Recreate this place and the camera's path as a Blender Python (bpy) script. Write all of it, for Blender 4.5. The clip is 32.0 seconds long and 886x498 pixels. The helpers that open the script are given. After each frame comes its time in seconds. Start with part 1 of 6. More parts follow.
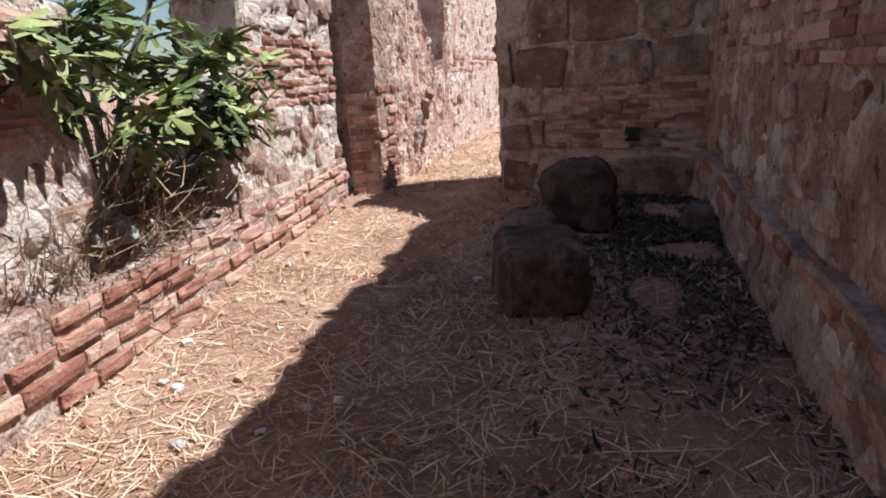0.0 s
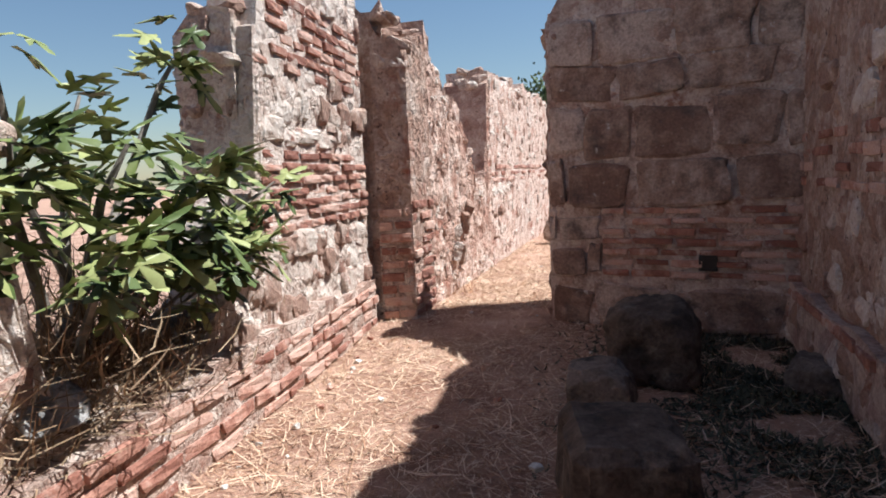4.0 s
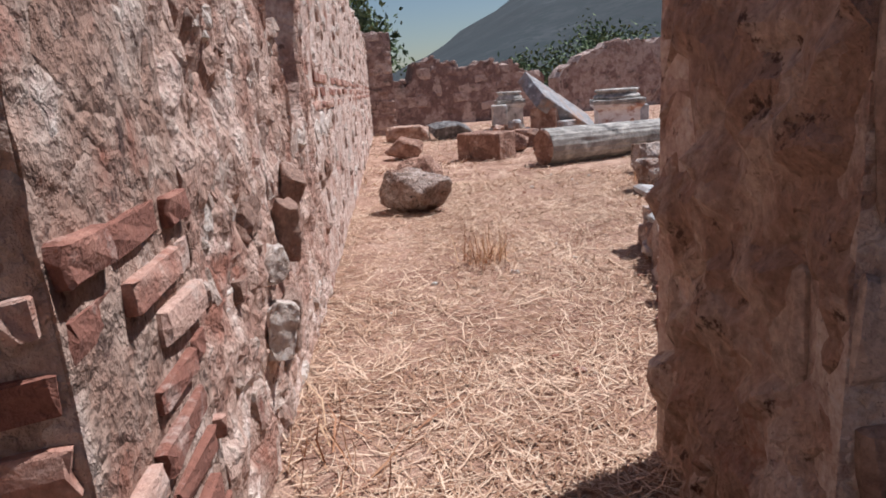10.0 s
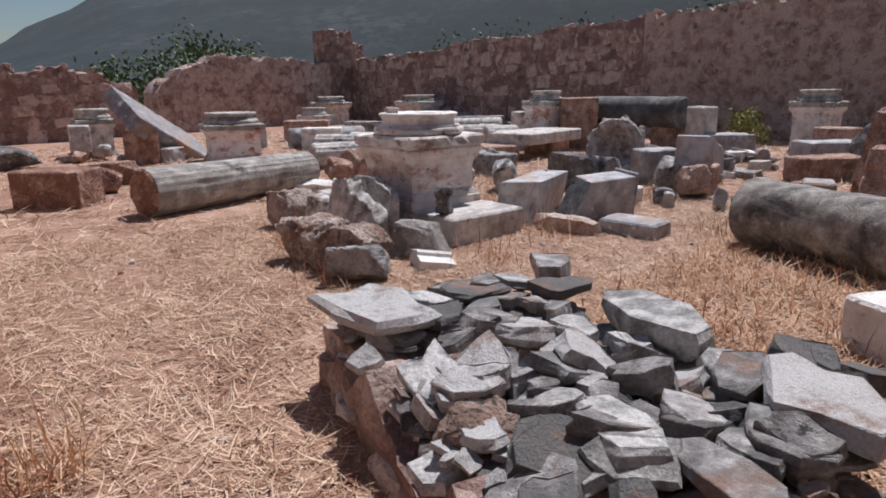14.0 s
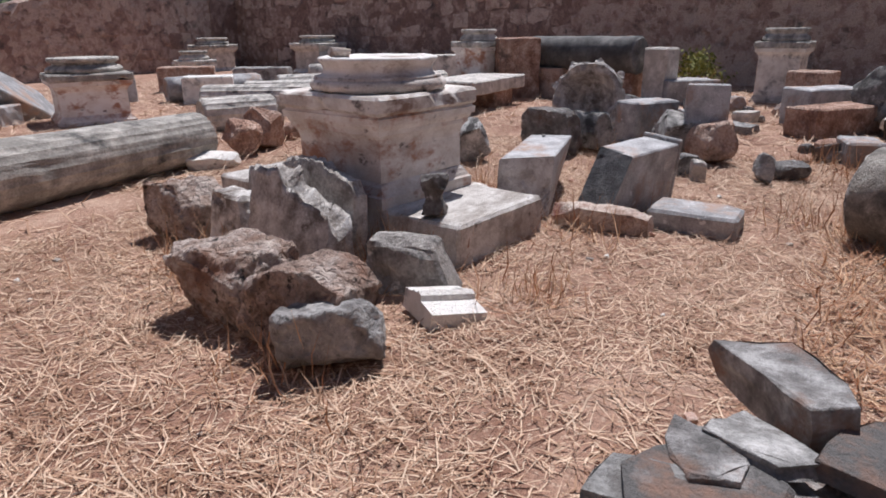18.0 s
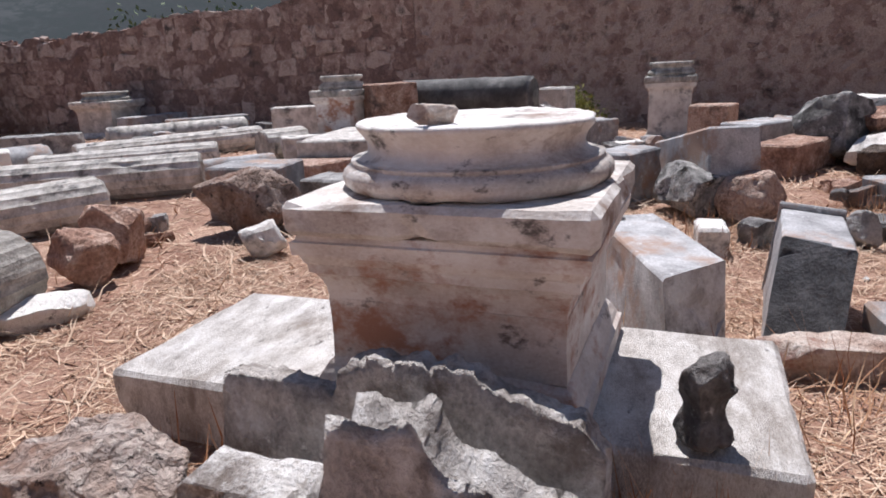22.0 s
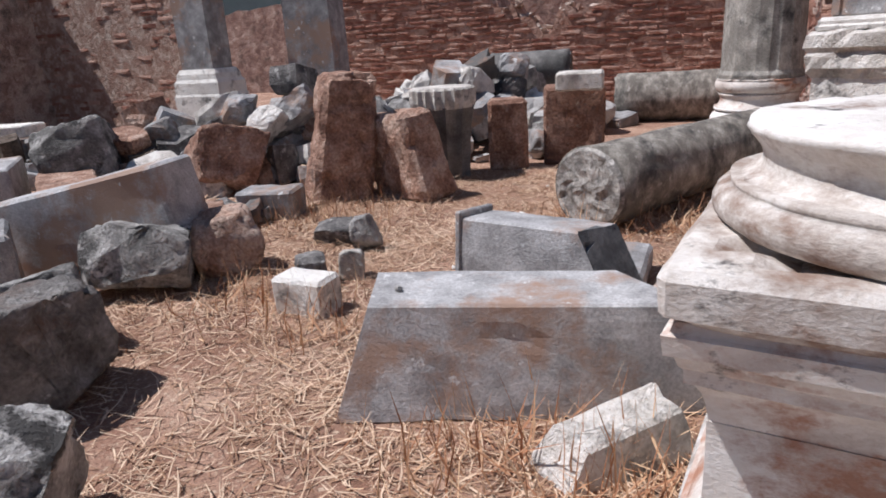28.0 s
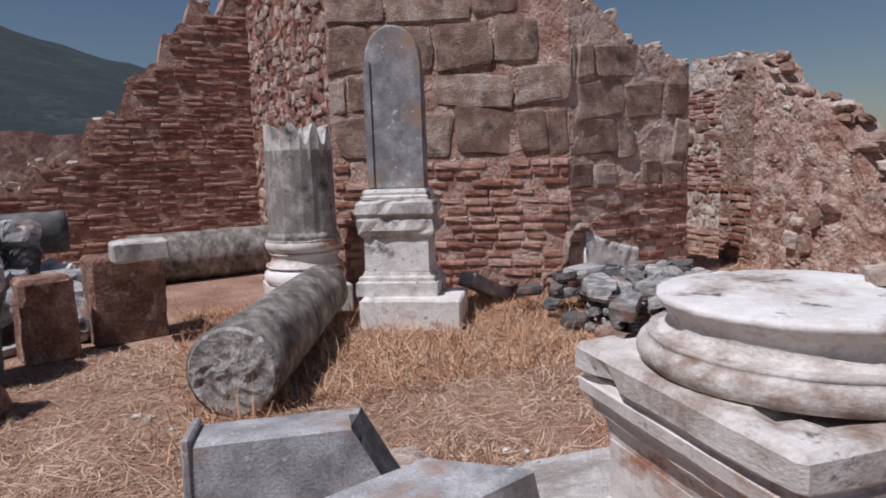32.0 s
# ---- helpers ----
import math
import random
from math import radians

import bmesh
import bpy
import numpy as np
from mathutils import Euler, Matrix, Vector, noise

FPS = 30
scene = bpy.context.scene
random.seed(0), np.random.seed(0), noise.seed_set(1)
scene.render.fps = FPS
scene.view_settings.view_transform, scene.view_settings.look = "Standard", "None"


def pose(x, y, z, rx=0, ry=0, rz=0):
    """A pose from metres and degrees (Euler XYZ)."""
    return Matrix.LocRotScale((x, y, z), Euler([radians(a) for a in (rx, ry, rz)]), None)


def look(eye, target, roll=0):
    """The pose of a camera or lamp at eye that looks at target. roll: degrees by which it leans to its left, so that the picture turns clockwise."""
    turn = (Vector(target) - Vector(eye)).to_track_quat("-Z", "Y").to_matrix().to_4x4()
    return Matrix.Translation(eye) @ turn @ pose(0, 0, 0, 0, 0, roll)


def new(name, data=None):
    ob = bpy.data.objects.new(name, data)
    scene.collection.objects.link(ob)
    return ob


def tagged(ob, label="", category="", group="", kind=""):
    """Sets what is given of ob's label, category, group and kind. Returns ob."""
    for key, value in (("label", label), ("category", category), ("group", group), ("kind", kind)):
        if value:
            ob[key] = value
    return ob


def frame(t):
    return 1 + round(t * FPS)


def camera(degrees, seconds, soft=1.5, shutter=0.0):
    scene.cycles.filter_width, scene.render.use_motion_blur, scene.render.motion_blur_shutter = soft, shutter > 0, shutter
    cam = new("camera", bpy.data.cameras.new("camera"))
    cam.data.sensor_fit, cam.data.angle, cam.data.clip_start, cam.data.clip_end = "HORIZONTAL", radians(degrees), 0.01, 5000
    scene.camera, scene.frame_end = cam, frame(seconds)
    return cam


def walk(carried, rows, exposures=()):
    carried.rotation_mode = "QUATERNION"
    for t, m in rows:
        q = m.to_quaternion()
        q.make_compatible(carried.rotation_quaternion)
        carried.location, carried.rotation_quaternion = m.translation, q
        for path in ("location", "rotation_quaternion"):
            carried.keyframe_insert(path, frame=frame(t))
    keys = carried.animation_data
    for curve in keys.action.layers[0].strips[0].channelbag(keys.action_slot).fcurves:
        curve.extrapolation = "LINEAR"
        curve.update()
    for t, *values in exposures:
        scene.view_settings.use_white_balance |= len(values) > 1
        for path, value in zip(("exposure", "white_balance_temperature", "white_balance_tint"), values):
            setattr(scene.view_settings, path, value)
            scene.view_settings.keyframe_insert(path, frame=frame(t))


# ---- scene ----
cam = camera(69.0, 32.0, 1.8)
PATH = [
    (0, (0.773, -0.38, 1.195), (0.552, 1.535, 0.663), -3.3),
    (0.5, (0.808, -0.122, 1.269), (0.816, 1.835, 0.859), -3.0),
    (1, (0.767, 0.091, 1.35), (0.855, 2.083, 1.194), -5.7),
    (1.5, (0.755, 0.204, 1.384), (0.679, 2.202, 1.317), -3.7),
    (2, (0.789, 0.243, 1.388), (0.661, 2.238, 1.326), -3.1),
    (2.5, (0.803, 0.249, 1.393), (0.678, 2.243, 1.31), -2.7),
    (4.5, (0.451, 0.698, 1.308), (0.103, 2.652, 1.058), -2.6),
    (5, (0.23, 1.183, 1.309), (-0.044, 3.15, 1.072), -2.3),
    (5.5, (0.067, 1.549, 1.288), (0.003, 3.535, 1.058), -3.0),
    (6, (-0.049, 1.978, 1.23), (-0.047, 3.948, 0.888), -2.0),
    (6.5, (-0.104, 2.433, 1.224), (-0.149, 4.393, 0.827), -2.8),
    (7, (-0.183, 2.768, 1.239), (-0.153, 4.744, 0.928), -3.8),
    (7.5, (-0.182, 3.161, 1.209), (-0.16, 5.133, 0.871), -2.0),
    (8, (-0.158, 3.569, 1.218), (-0.155, 5.525, 0.797), -1.5),
    (8.5, (-0.197, 4.009, 1.212), (-0.019, 5.964, 0.827), -2.8),
    (9, (-0.193, 4.441, 1.183), (0.043, 6.387, 0.784), -2.1),
    (9.5, (-0.181, 4.801, 1.231), (0.136, 6.714, 0.739), -2.0),
    (10, (-0.21, 5.217, 1.259), (0.188, 7.117, 0.775), -4.2),
    (10.5, (-0.125, 5.644, 1.239), (0.351, 7.525, 0.753), -1.7),
    (11, (-0.04, 6.035, 1.257), (0.57, 7.87, 0.749), -2.1),
    (11.5, (0.086, 6.413, 1.288), (0.931, 8.139, 0.733), -3.4),
    (12, (0.241, 6.722, 1.334), (1.168, 8.422, 0.832), -1.9),
    (12.5, (0.406, 6.946, 1.361), (1.585, 8.472, 0.83), -2.8),
    (13, (0.526, 7.086, 1.394), (1.874, 8.454, 0.837), -2.4),
    (13.5, (0.548, 7.108, 1.405), (1.926, 8.476, 0.927), -0.6),
    (14, (0.558, 7.106, 1.394), (1.952, 8.454, 0.906), -0.8),
    (14.5, (0.542, 7.12, 1.362), (1.899, 8.465, 0.768), -2.2),
    (16.5, (1.084, 7.962, 1.33), (2.456, 9.271, 0.691), -2.2),
    (17, (1.323, 8.314, 1.346), (2.68, 9.637, 0.707), -1.5),
    (17.5, (1.53, 8.673, 1.33), (2.996, 9.904, 0.75), -2.2),
    (18, (1.73, 9.033, 1.32), (3.291, 10.101, 0.67), -0.7),
    (18.5, (1.902, 9.398, 1.335), (3.389, 10.607, 0.76), -0.1),
    (19, (1.944, 9.731, 1.363), (3.386, 11.001, 0.807), -1.5),
    (19.5, (1.995, 9.961, 1.351), (3.43, 11.232, 0.781), 0.3),
    (20, (2.183, 10.244, 1.339), (3.614, 11.526, 0.785), -1.3),
    (20.5, (2.36, 10.555, 1.294), (3.893, 11.693, 0.7), -3.0),
    (21, (2.555, 10.862, 1.298), (4.256, 11.744, 0.723), -2.4),
    (21.5, (2.858, 11.178, 1.295), (4.677, 11.833, 0.783), 0.7),
    (22, (3.044, 11.429, 1.304), (4.896, 11.96, 0.766), -2.7),
    (22.5, (3.168, 11.658, 1.288), (5.051, 11.975, 0.692), -3.1),
    (23, (3.239, 11.865, 1.273), (5.152, 12.056, 0.72), -0.3),
    (23.5, (3.345, 12.116, 1.316), (5.251, 12.295, 0.739), -4.1),
    (24, (3.444, 12.384, 1.292), (5.358, 12.337, 0.711), -6.4),
    (24.5, (3.598, 12.618, 1.245), (5.477, 12.334, 0.621), -2.8),
    (25, (3.787, 12.831, 1.317), (5.606, 12.265, 0.708), -4.4),
    (25.5, (4.002, 13.069, 1.313), (5.678, 12.164, 0.703), -3.9),
    (27.5, (5.279, 13.503, 1.335), (6.339, 11.932, 0.696), -4.3),
    (28, (5.596, 13.44, 1.341), (6.414, 11.722, 0.725), -3.8),
    (28.5, (5.903, 13.441, 1.351), (6.402, 11.621, 0.691), -2.9),
    (29, (6.248, 13.434, 1.396), (6.526, 11.579, 0.699), -2.5),
    (29.5, (6.576, 13.269, 1.343), (6.636, 11.373, 0.709), -3.7),
    (30, (6.764, 13.155, 1.341), (6.232, 11.328, 0.726), -0.4),
    (30.5, (6.881, 13.166, 1.391), (6.007, 11.474, 0.781), -3.3),
    (31, (6.838, 13.208, 1.413), (5.792, 11.597, 0.856), -1.8),
    (31.5, (6.824, 13.202, 1.479), (5.877, 11.493, 1.055), -1.1),
    (32, (6.855, 13.18, 1.546), (6.073, 11.358, 1.284), -1.9),
]
walk(cam, [(t, look(eye, target, roll)) for t, eye, target, roll in PATH], exposures=((0.0, 0.75, 5850, 8), (0.5, 1.0, 5850, 6), (1.0, 1.5, 5850, 6), (2.0, 1.15, 5850, 6), (2.5, 1.1, 5850, 6), (4.5, 0.8, 5850, 8), (6.0, 0.8, 5850, 8), (8.0, 0.5, 5850, 9), (9.0, 0.5, 5850, 11), (10.0, 0.2, 5850, 14), (11.0, -0.1, 5850, 17), (13.0, -0.05, 5950, 15), (18.0, 0.0, 5950, 15), (20.0, 0.06, 5950, 15), (23.0, 0.25, 5950, 15), (25.0, 0.13, 5950, 14), (28.5, -0.06, 5950, 14), (30.0, -0.3, 5950, 15), (31.0, -0.62, 5950, 15), (32.0, -0.45, 5850, 16)))

# ---------- light ----------
SUN_AZ, SUN_EL = 16.5, 60.0      # degrees from +x towards +y, and above the horizon
world = bpy.data.worlds.new("sky")
scene.world = world
world.use_nodes = True
wt = world.node_tree
sky = wt.nodes.new("ShaderNodeTexSky")
sky.sky_type, sky.sun_disc = "NISHITA", False
sky.sun_elevation, sky.sun_rotation = radians(SUN_EL), radians(90 - SUN_AZ)
sky.air_density, sky.dust_density, sky.ozone_density = 1.2, 0.3, 1.6
wt.links.new(sky.outputs[0], wt.nodes["Background"].inputs[0])
wt.nodes["Background"].inputs[1].default_value = 0.052
sun = new("sun", bpy.data.lights.new("sun", "SUN"))
sun.data.energy, sun.data.angle, sun.data.color = 5.0, radians(0.53), (1.0, 0.94, 0.87)
ca, sa, ce, se = math.cos(radians(SUN_AZ)), math.sin(radians(SUN_AZ)), math.cos(radians(SUN_EL)), math.sin(radians(SUN_EL))
sun.matrix_world = look((30 * ca * ce, 30 * sa * ce, 30 * se), (0, 0, 0))


# ---------- materials ----------
def node(nt, kind, **values):
    n = nt.nodes.new(kind)
    for k, v in values.items():
        n.inputs[k].default_value = v
    return n


def material(name, tones, scale=3.0, fine=40.0, rough=0.9, bump=0.4, depth=0.01, stain=None, stain_scale=2.5, stain_edge=(0.5, 0.62), vary=0.25, stretch=(1, 1, 1), speck=None, fine_amount=0.35, cells=None):
    """A weathered mineral surface: three tones over two scales of noise, stains with a shape of their own, bump, and a piece-to-piece change."""
    m = bpy.data.materials.new(name)
    m.use_nodes = True
    nt = m.node_tree
    link = nt.links.new
    bsdf = nt.nodes["Principled BSDF"]
    bsdf.inputs["Roughness"].default_value = rough
    geo = nt.nodes.new("ShaderNodeNewGeometry")
    obj = nt.nodes.new("ShaderNodeObjectInfo")
    add = nt.nodes.new("ShaderNodeMath")
    link(geo.outputs["Random Per Island"], add.inputs[0])
    link(obj.outputs["Random"], add.inputs[1])
    frac = nt.nodes.new("ShaderNodeMath")
    frac.operation = "FRACT"
    link(add.outputs[0], frac.inputs[0])
    mapping = nt.nodes.new("ShaderNodeMapping")
    mapping.inputs["Scale"].default_value = stretch
    link(geo.outputs["Position"], mapping.inputs["Vector"])
    big = node(nt, "ShaderNodeTexNoise", Scale=scale, Detail=7.0, Roughness=0.62)
    small = node(nt, "ShaderNodeTexNoise", Scale=fine, Detail=5.0, Roughness=0.65)
    link(mapping.outputs[0], big.inputs["Vector"])
    link(mapping.outputs[0], small.inputs["Vector"])
    ramp = nt.nodes.new("ShaderNodeValToRGB")
    ramp.color_ramp.elements[0].position, ramp.color_ramp.elements[1].position = 0.34, 0.66
    ramp.color_ramp.elements[0].color, ramp.color_ramp.elements[1].color = (*tones[0], 1), (*tones[2], 1)
    mid = ramp.color_ramp.elements.new(0.5)
    mid.color = (*tones[1], 1)
    shift = nt.nodes.new("ShaderNodeMath")
    shift.operation = "MULTIPLY_ADD"
    link(frac.outputs[0], shift.inputs[0])
    shift.inputs[1].default_value = vary
    link(big.outputs["Fac"], shift.inputs[2])
    less = nt.nodes.new("ShaderNodeMath")
    less.operation = "SUBTRACT"
    link(shift.outputs[0], less.inputs[0])
    less.inputs[1].default_value = vary / 2
    fac = less.outputs[0]
    edge_height = None
    if cells:
        warp = node(nt, "ShaderNodeTexNoise", Scale=cells[0] * 0.8, Detail=3.0, Roughness=0.6)
        link(geo.outputs["Position"], warp.inputs["Vector"])
        bent = nt.nodes.new("ShaderNodeVectorMath")
        bent.operation = "MULTIPLY_ADD"
        link(warp.outputs["Color"], bent.inputs[0])
        bent.inputs[1].default_value = (1.7 / cells[0],) * 3
        link(geo.outputs["Position"], bent.inputs[2])
        lump = node(nt, "ShaderNodeTexVoronoi", Scale=cells[0])
        rim = node(nt, "ShaderNodeTexVoronoi", Scale=cells[0])
        rim.feature = "DISTANCE_TO_EDGE"
        link(bent.outputs[0], lump.inputs["Vector"])
        link(bent.outputs[0], rim.inputs["Vector"])
        apart = nt.nodes.new("ShaderNodeSeparateColor")
        link(lump.outputs["Color"], apart.inputs[0])
        more = nt.nodes.new("ShaderNodeMath")
        more.operation = "MULTIPLY_ADD"
        link(apart.outputs[0], more.inputs[0])
        more.inputs[1].default_value = cells[1]
        link(fac, more.inputs[2])
        back = nt.nodes.new("ShaderNodeMath")
        back.operation = "SUBTRACT"
        link(more.outputs[0], back.inputs[0])
        back.inputs[1].default_value = cells[1] / 2
        fac = back.outputs[0]
        wide = nt.nodes.new("ShaderNodeMapRange")
        wide.inputs["From Min"].default_value, wide.inputs["From Max"].default_value = 0.0, 0.30
        link(rim.outputs["Distance"], wide.inputs["Value"])
        wide.inputs["To Max"].default_value = 0.45
        edge_height = wide.outputs[0]
    link(fac, ramp.inputs["Fac"])
    colour = ramp.outputs["Color"]
    grain = nt.nodes.new("ShaderNodeMix")
    grain.data_type, grain.blend_type = "RGBA", "OVERLAY"
    grain.inputs["Factor"].default_value = fine_amount
    link(colour, grain.inputs["A"])
    link(small.outputs["Fac"], grain.inputs["B"])
    colour = grain.outputs["Result"]
    for tint, at, edge, sc in ([(stain, 0.0, stain_edge, stain_scale)] if stain else []) + ([(speck[0], 3.7, speck[1], speck[2])] if speck else []):
        spot = node(nt, "ShaderNodeTexNoise", Scale=sc, Detail=8.0, Roughness=0.7)
        spot.noise_dimensions = "4D"
        spot.inputs["W"].default_value = at
        link(mapping.outputs[0], spot.inputs["Vector"])
        mask = nt.nodes.new("ShaderNodeMapRange")
        mask.inputs["From Min"].default_value, mask.inputs["From Max"].default_value = edge
        link(spot.outputs["Fac"], mask.inputs["Value"])
        over = nt.nodes.new("ShaderNodeMix")
        over.data_type = "RGBA"
        over.inputs["B"].default_value = (*tint, 1)
        link(mask.outputs[0], over.inputs["Factor"])
        link(colour, over.inputs["A"])
        colour = over.outputs["Result"]
    link(colour, bsdf.inputs["Base Color"])
    total = nt.nodes.new("ShaderNodeMath")
    link(big.outputs["Fac"], total.inputs[0])
    link(small.outputs["Fac"], total.inputs[1])
    if edge_height:
        whole = nt.nodes.new("ShaderNodeMath")
        link(total.outputs[0], whole.inputs[0])
        link(edge_height, whole.inputs[1])
        total = whole
    bp = node(nt, "ShaderNodeBump", Strength=bump, Distance=depth)
    link(total.outputs[0], bp.inputs["Height"])
    link(bp.outputs[0], bsdf.inputs["Normal"])
    return m


MARBLE = material("weathered_white_marble", [(0.522, 0.483, 0.431), (0.749, 0.703, 0.646), (0.900, 0.873, 0.816)], scale=6, fine=55, rough=0.78, bump=0.9, depth=0.02, stain=(0.15, 0.14, 0.13), stain_scale=3.2, stain_edge=(0.55, 0.66), vary=0.3, speck=((0.24, 0.22, 0.20), (0.60, 0.67), 13.0), fine_amount=0.55)
MARBLE_ROSE = material("rust_stained_marble", [(0.60, 0.53, 0.475), (0.79, 0.735, 0.68), (0.91, 0.885, 0.85)], scale=3.4, fine=70, rough=0.75, bump=0.4, depth=0.012, stain=(0.42, 0.215, 0.14), stain_scale=3.0, stain_edge=(0.505, 0.605), stretch=(1, 1, 1.5), speck=((0.19, 0.15, 0.13), (0.59, 0.66), 7.0), fine_amount=0.45)
# Brown stains, widened and warmed to imitate light bounced off the ground.
GREY_MARBLE = material("grey_veined_marble", [(0.21, 0.205, 0.205), (0.34, 0.335, 0.335), (0.50, 0.495, 0.495)], scale=5.5, fine=80, rough=0.72, bump=0.5, depth=0.01, stain=(0.36, 0.245, 0.185), stain_scale=1.6, stain_edge=(0.50, 0.60), speck=((0.62, 0.62, 0.615), (0.61, 0.64), 12.0), fine_amount=0.7)
FLUTED = material("grey_streaked_column_marble", [(0.275, 0.256, 0.225), (0.488, 0.456, 0.406), (0.725, 0.688, 0.625)], scale=5, fine=60, rough=0.78, bump=0.8, depth=0.012, stain=(0.065, 0.062, 0.06), stain_scale=3.5, stain_edge=(0.54, 0.66), stretch=(1, 1.6, 1), fine_amount=0.7)
STREAKED = material("dirty_streaked_column_marble", [(0.19, 0.17, 0.145), (0.38, 0.35, 0.305), (0.60, 0.565, 0.51)], scale=5, fine=60, rough=0.82, bump=0.8, depth=0.015, stain=(0.065, 0.06, 0.056), stain_scale=3, stain_edge=(0.50, 0.64), stretch=(1.6, 1, 1), speck=((0.55, 0.52, 0.48), (0.60, 0.68), 8.0), fine_amount=0.7)
DARK_COLUMN = material("dark_weathered_column_stone", [(0.055, 0.053, 0.051), (0.112, 0.108, 0.102), (0.22, 0.21, 0.20)], scale=3, fine=50, rough=0.8, bump=0.7, stain=(0.34, 0.32, 0.28), stain_scale=4, stain_edge=(0.60, 0.74), fine_amount=0.6)
WASHED = material("washed_white_marble", [(0.47, 0.43, 0.39), (0.68, 0.645, 0.60), (0.85, 0.83, 0.80)], scale=5, fine=80, rough=0.8, bump=0.7, depth=0.02, stain=(0.30, 0.25, 0.21), stain_scale=2.6, stain_edge=(0.53, 0.67), stretch=(1, 2, 1), speck=((0.16, 0.14, 0.125), (0.59, 0.67), 7.0), fine_amount=0.75)
WASHED_STONE = material("stained_white_marble", [(0.53, 0.475, 0.425), (0.75, 0.71, 0.66), (0.90, 0.88, 0.845)], scale=4, fine=70, rough=0.78, bump=0.4, depth=0.014, stain=(0.27, 0.18, 0.135), stain_scale=2.6, stain_edge=(0.515, 0.63), stretch=(1, 1, 1.6), speck=((0.14, 0.125, 0.115), (0.585, 0.65), 6.0), fine_amount=0.55)
WEATHERED = material("grey_weathered_carved_marble", [(0.280, 0.259, 0.238), (0.518, 0.490, 0.448), (0.812, 0.770, 0.714)], scale=7, fine=55, rough=0.85, bump=1.0, depth=0.02, stain=(0.09, 0.085, 0.08), stain_scale=5, stain_edge=(0.53, 0.64), speck=((0.72, 0.69, 0.65), (0.60, 0.66), 9.0), fine_amount=0.8)
CARVED = material("pale_grey_carved_marble", [(0.34, 0.305, 0.275), (0.56, 0.52, 0.48), (0.80, 0.775, 0.735)], scale=8, fine=60, rough=0.85, bump=1.0, depth=0.02, stain=(0.19, 0.155, 0.13), stain_scale=4.5, stain_edge=(0.52, 0.64), speck=((0.80, 0.77, 0.73), (0.60, 0.66), 11.0), fine_amount=0.8)
DARK_ROCK = material("dark_grey_rock", [(0.055, 0.05, 0.047), (0.13, 0.118, 0.11), (0.30, 0.285, 0.27)], scale=5, fine=45, rough=0.95, bump=1.0, depth=0.03, stain=(0.16, 0.10, 0.075), stain_scale=3, stain_edge=(0.52, 0.66), speck=((0.55, 0.53, 0.51), (0.61, 0.66), 9.0), fine_amount=0.8)
PALE_ROCK = material("pale_topped_grey_rock", [(0.17, 0.165, 0.155), (0.40, 0.385, 0.365), (0.70, 0.68, 0.65)], scale=5, fine=50, rough=0.95, bump=1.0, depth=0.03, stain=(0.07, 0.066, 0.063), stain_scale=5, stain_edge=(0.52, 0.60), speck=((0.74, 0.72, 0.69), (0.60, 0.66), 8.0), fine_amount=0.8)
# Grey-brown rock with the passage's deep shade put into its tones.
DIM_ROCK = material("shade_darkened_rock", [(0.07, 0.052, 0.04), (0.14, 0.105, 0.082), (0.24, 0.19, 0.155)], scale=7, fine=45, rough=0.95, bump=1.0, depth=0.03, stain=(0.03, 0.026, 0.024), stain_scale=5, stain_edge=(0.52, 0.64), fine_amount=0.8)
BREAK = material("fresh_dark_break", [(0.055, 0.058, 0.062), (0.10, 0.105, 0.11), (0.19, 0.195, 0.20)], scale=9, fine=60, rough=0.85, bump=0.8, depth=0.02)
ROCK = material("brown_conglomerate_rock", [(0.27, 0.145, 0.10), (0.45, 0.275, 0.20), (0.62, 0.45, 0.36)], scale=5, fine=40, rough=0.95, bump=1.0, depth=0.03, stain=(0.15, 0.10, 0.082), stain_scale=3, stain_edge=(0.56, 0.68), speck=((0.56, 0.47, 0.40), (0.60, 0.68), 14.0), fine_amount=0.85, cells=(9.0, 0.12))
PITTED = material("dark_pitted_rock", [(0.21, 0.145, 0.112), (0.39, 0.29, 0.235), (0.57, 0.48, 0.42)], scale=5, fine=42, rough=0.95, bump=1.0, depth=0.035, stain=(0.28, 0.155, 0.105), stain_scale=3, stain_edge=(0.50, 0.64), speck=((0.065, 0.052, 0.046), (0.575, 0.63), 17.0), fine_amount=0.9, cells=(14.0, 0.16))
GREY_ROCK = material("grey_lichened_rock", [(0.102, 0.096, 0.094), (0.228, 0.216, 0.206), (0.432, 0.420, 0.402)], scale=6, fine=45, rough=0.95, bump=1.0, depth=0.025, stain=(0.58, 0.56, 0.53), stain_scale=6, stain_edge=(0.56, 0.64), speck=((0.05, 0.048, 0.046), (0.58, 0.66), 12.0), fine_amount=0.6)
SLATE = material("grey_slate", [(0.12, 0.115, 0.11), (0.265, 0.255, 0.245), (0.50, 0.49, 0.475)], scale=10, fine=75, rough=0.82, bump=0.9, depth=0.015, stain=(0.24, 0.15, 0.11), stain_scale=4, stain_edge=(0.51, 0.63), vary=0.7, fine_amount=0.5)
PALE_SLATE = material("pale_lichened_slate", [(0.17, 0.168, 0.16), (0.33, 0.325, 0.31), (0.56, 0.55, 0.53)], scale=9, fine=60, rough=0.85, bump=0.9, depth=0.015, stain=(0.16, 0.15, 0.14), stain_scale=6, stain_edge=(0.50, 0.62), vary=0.4, fine_amount=0.7)
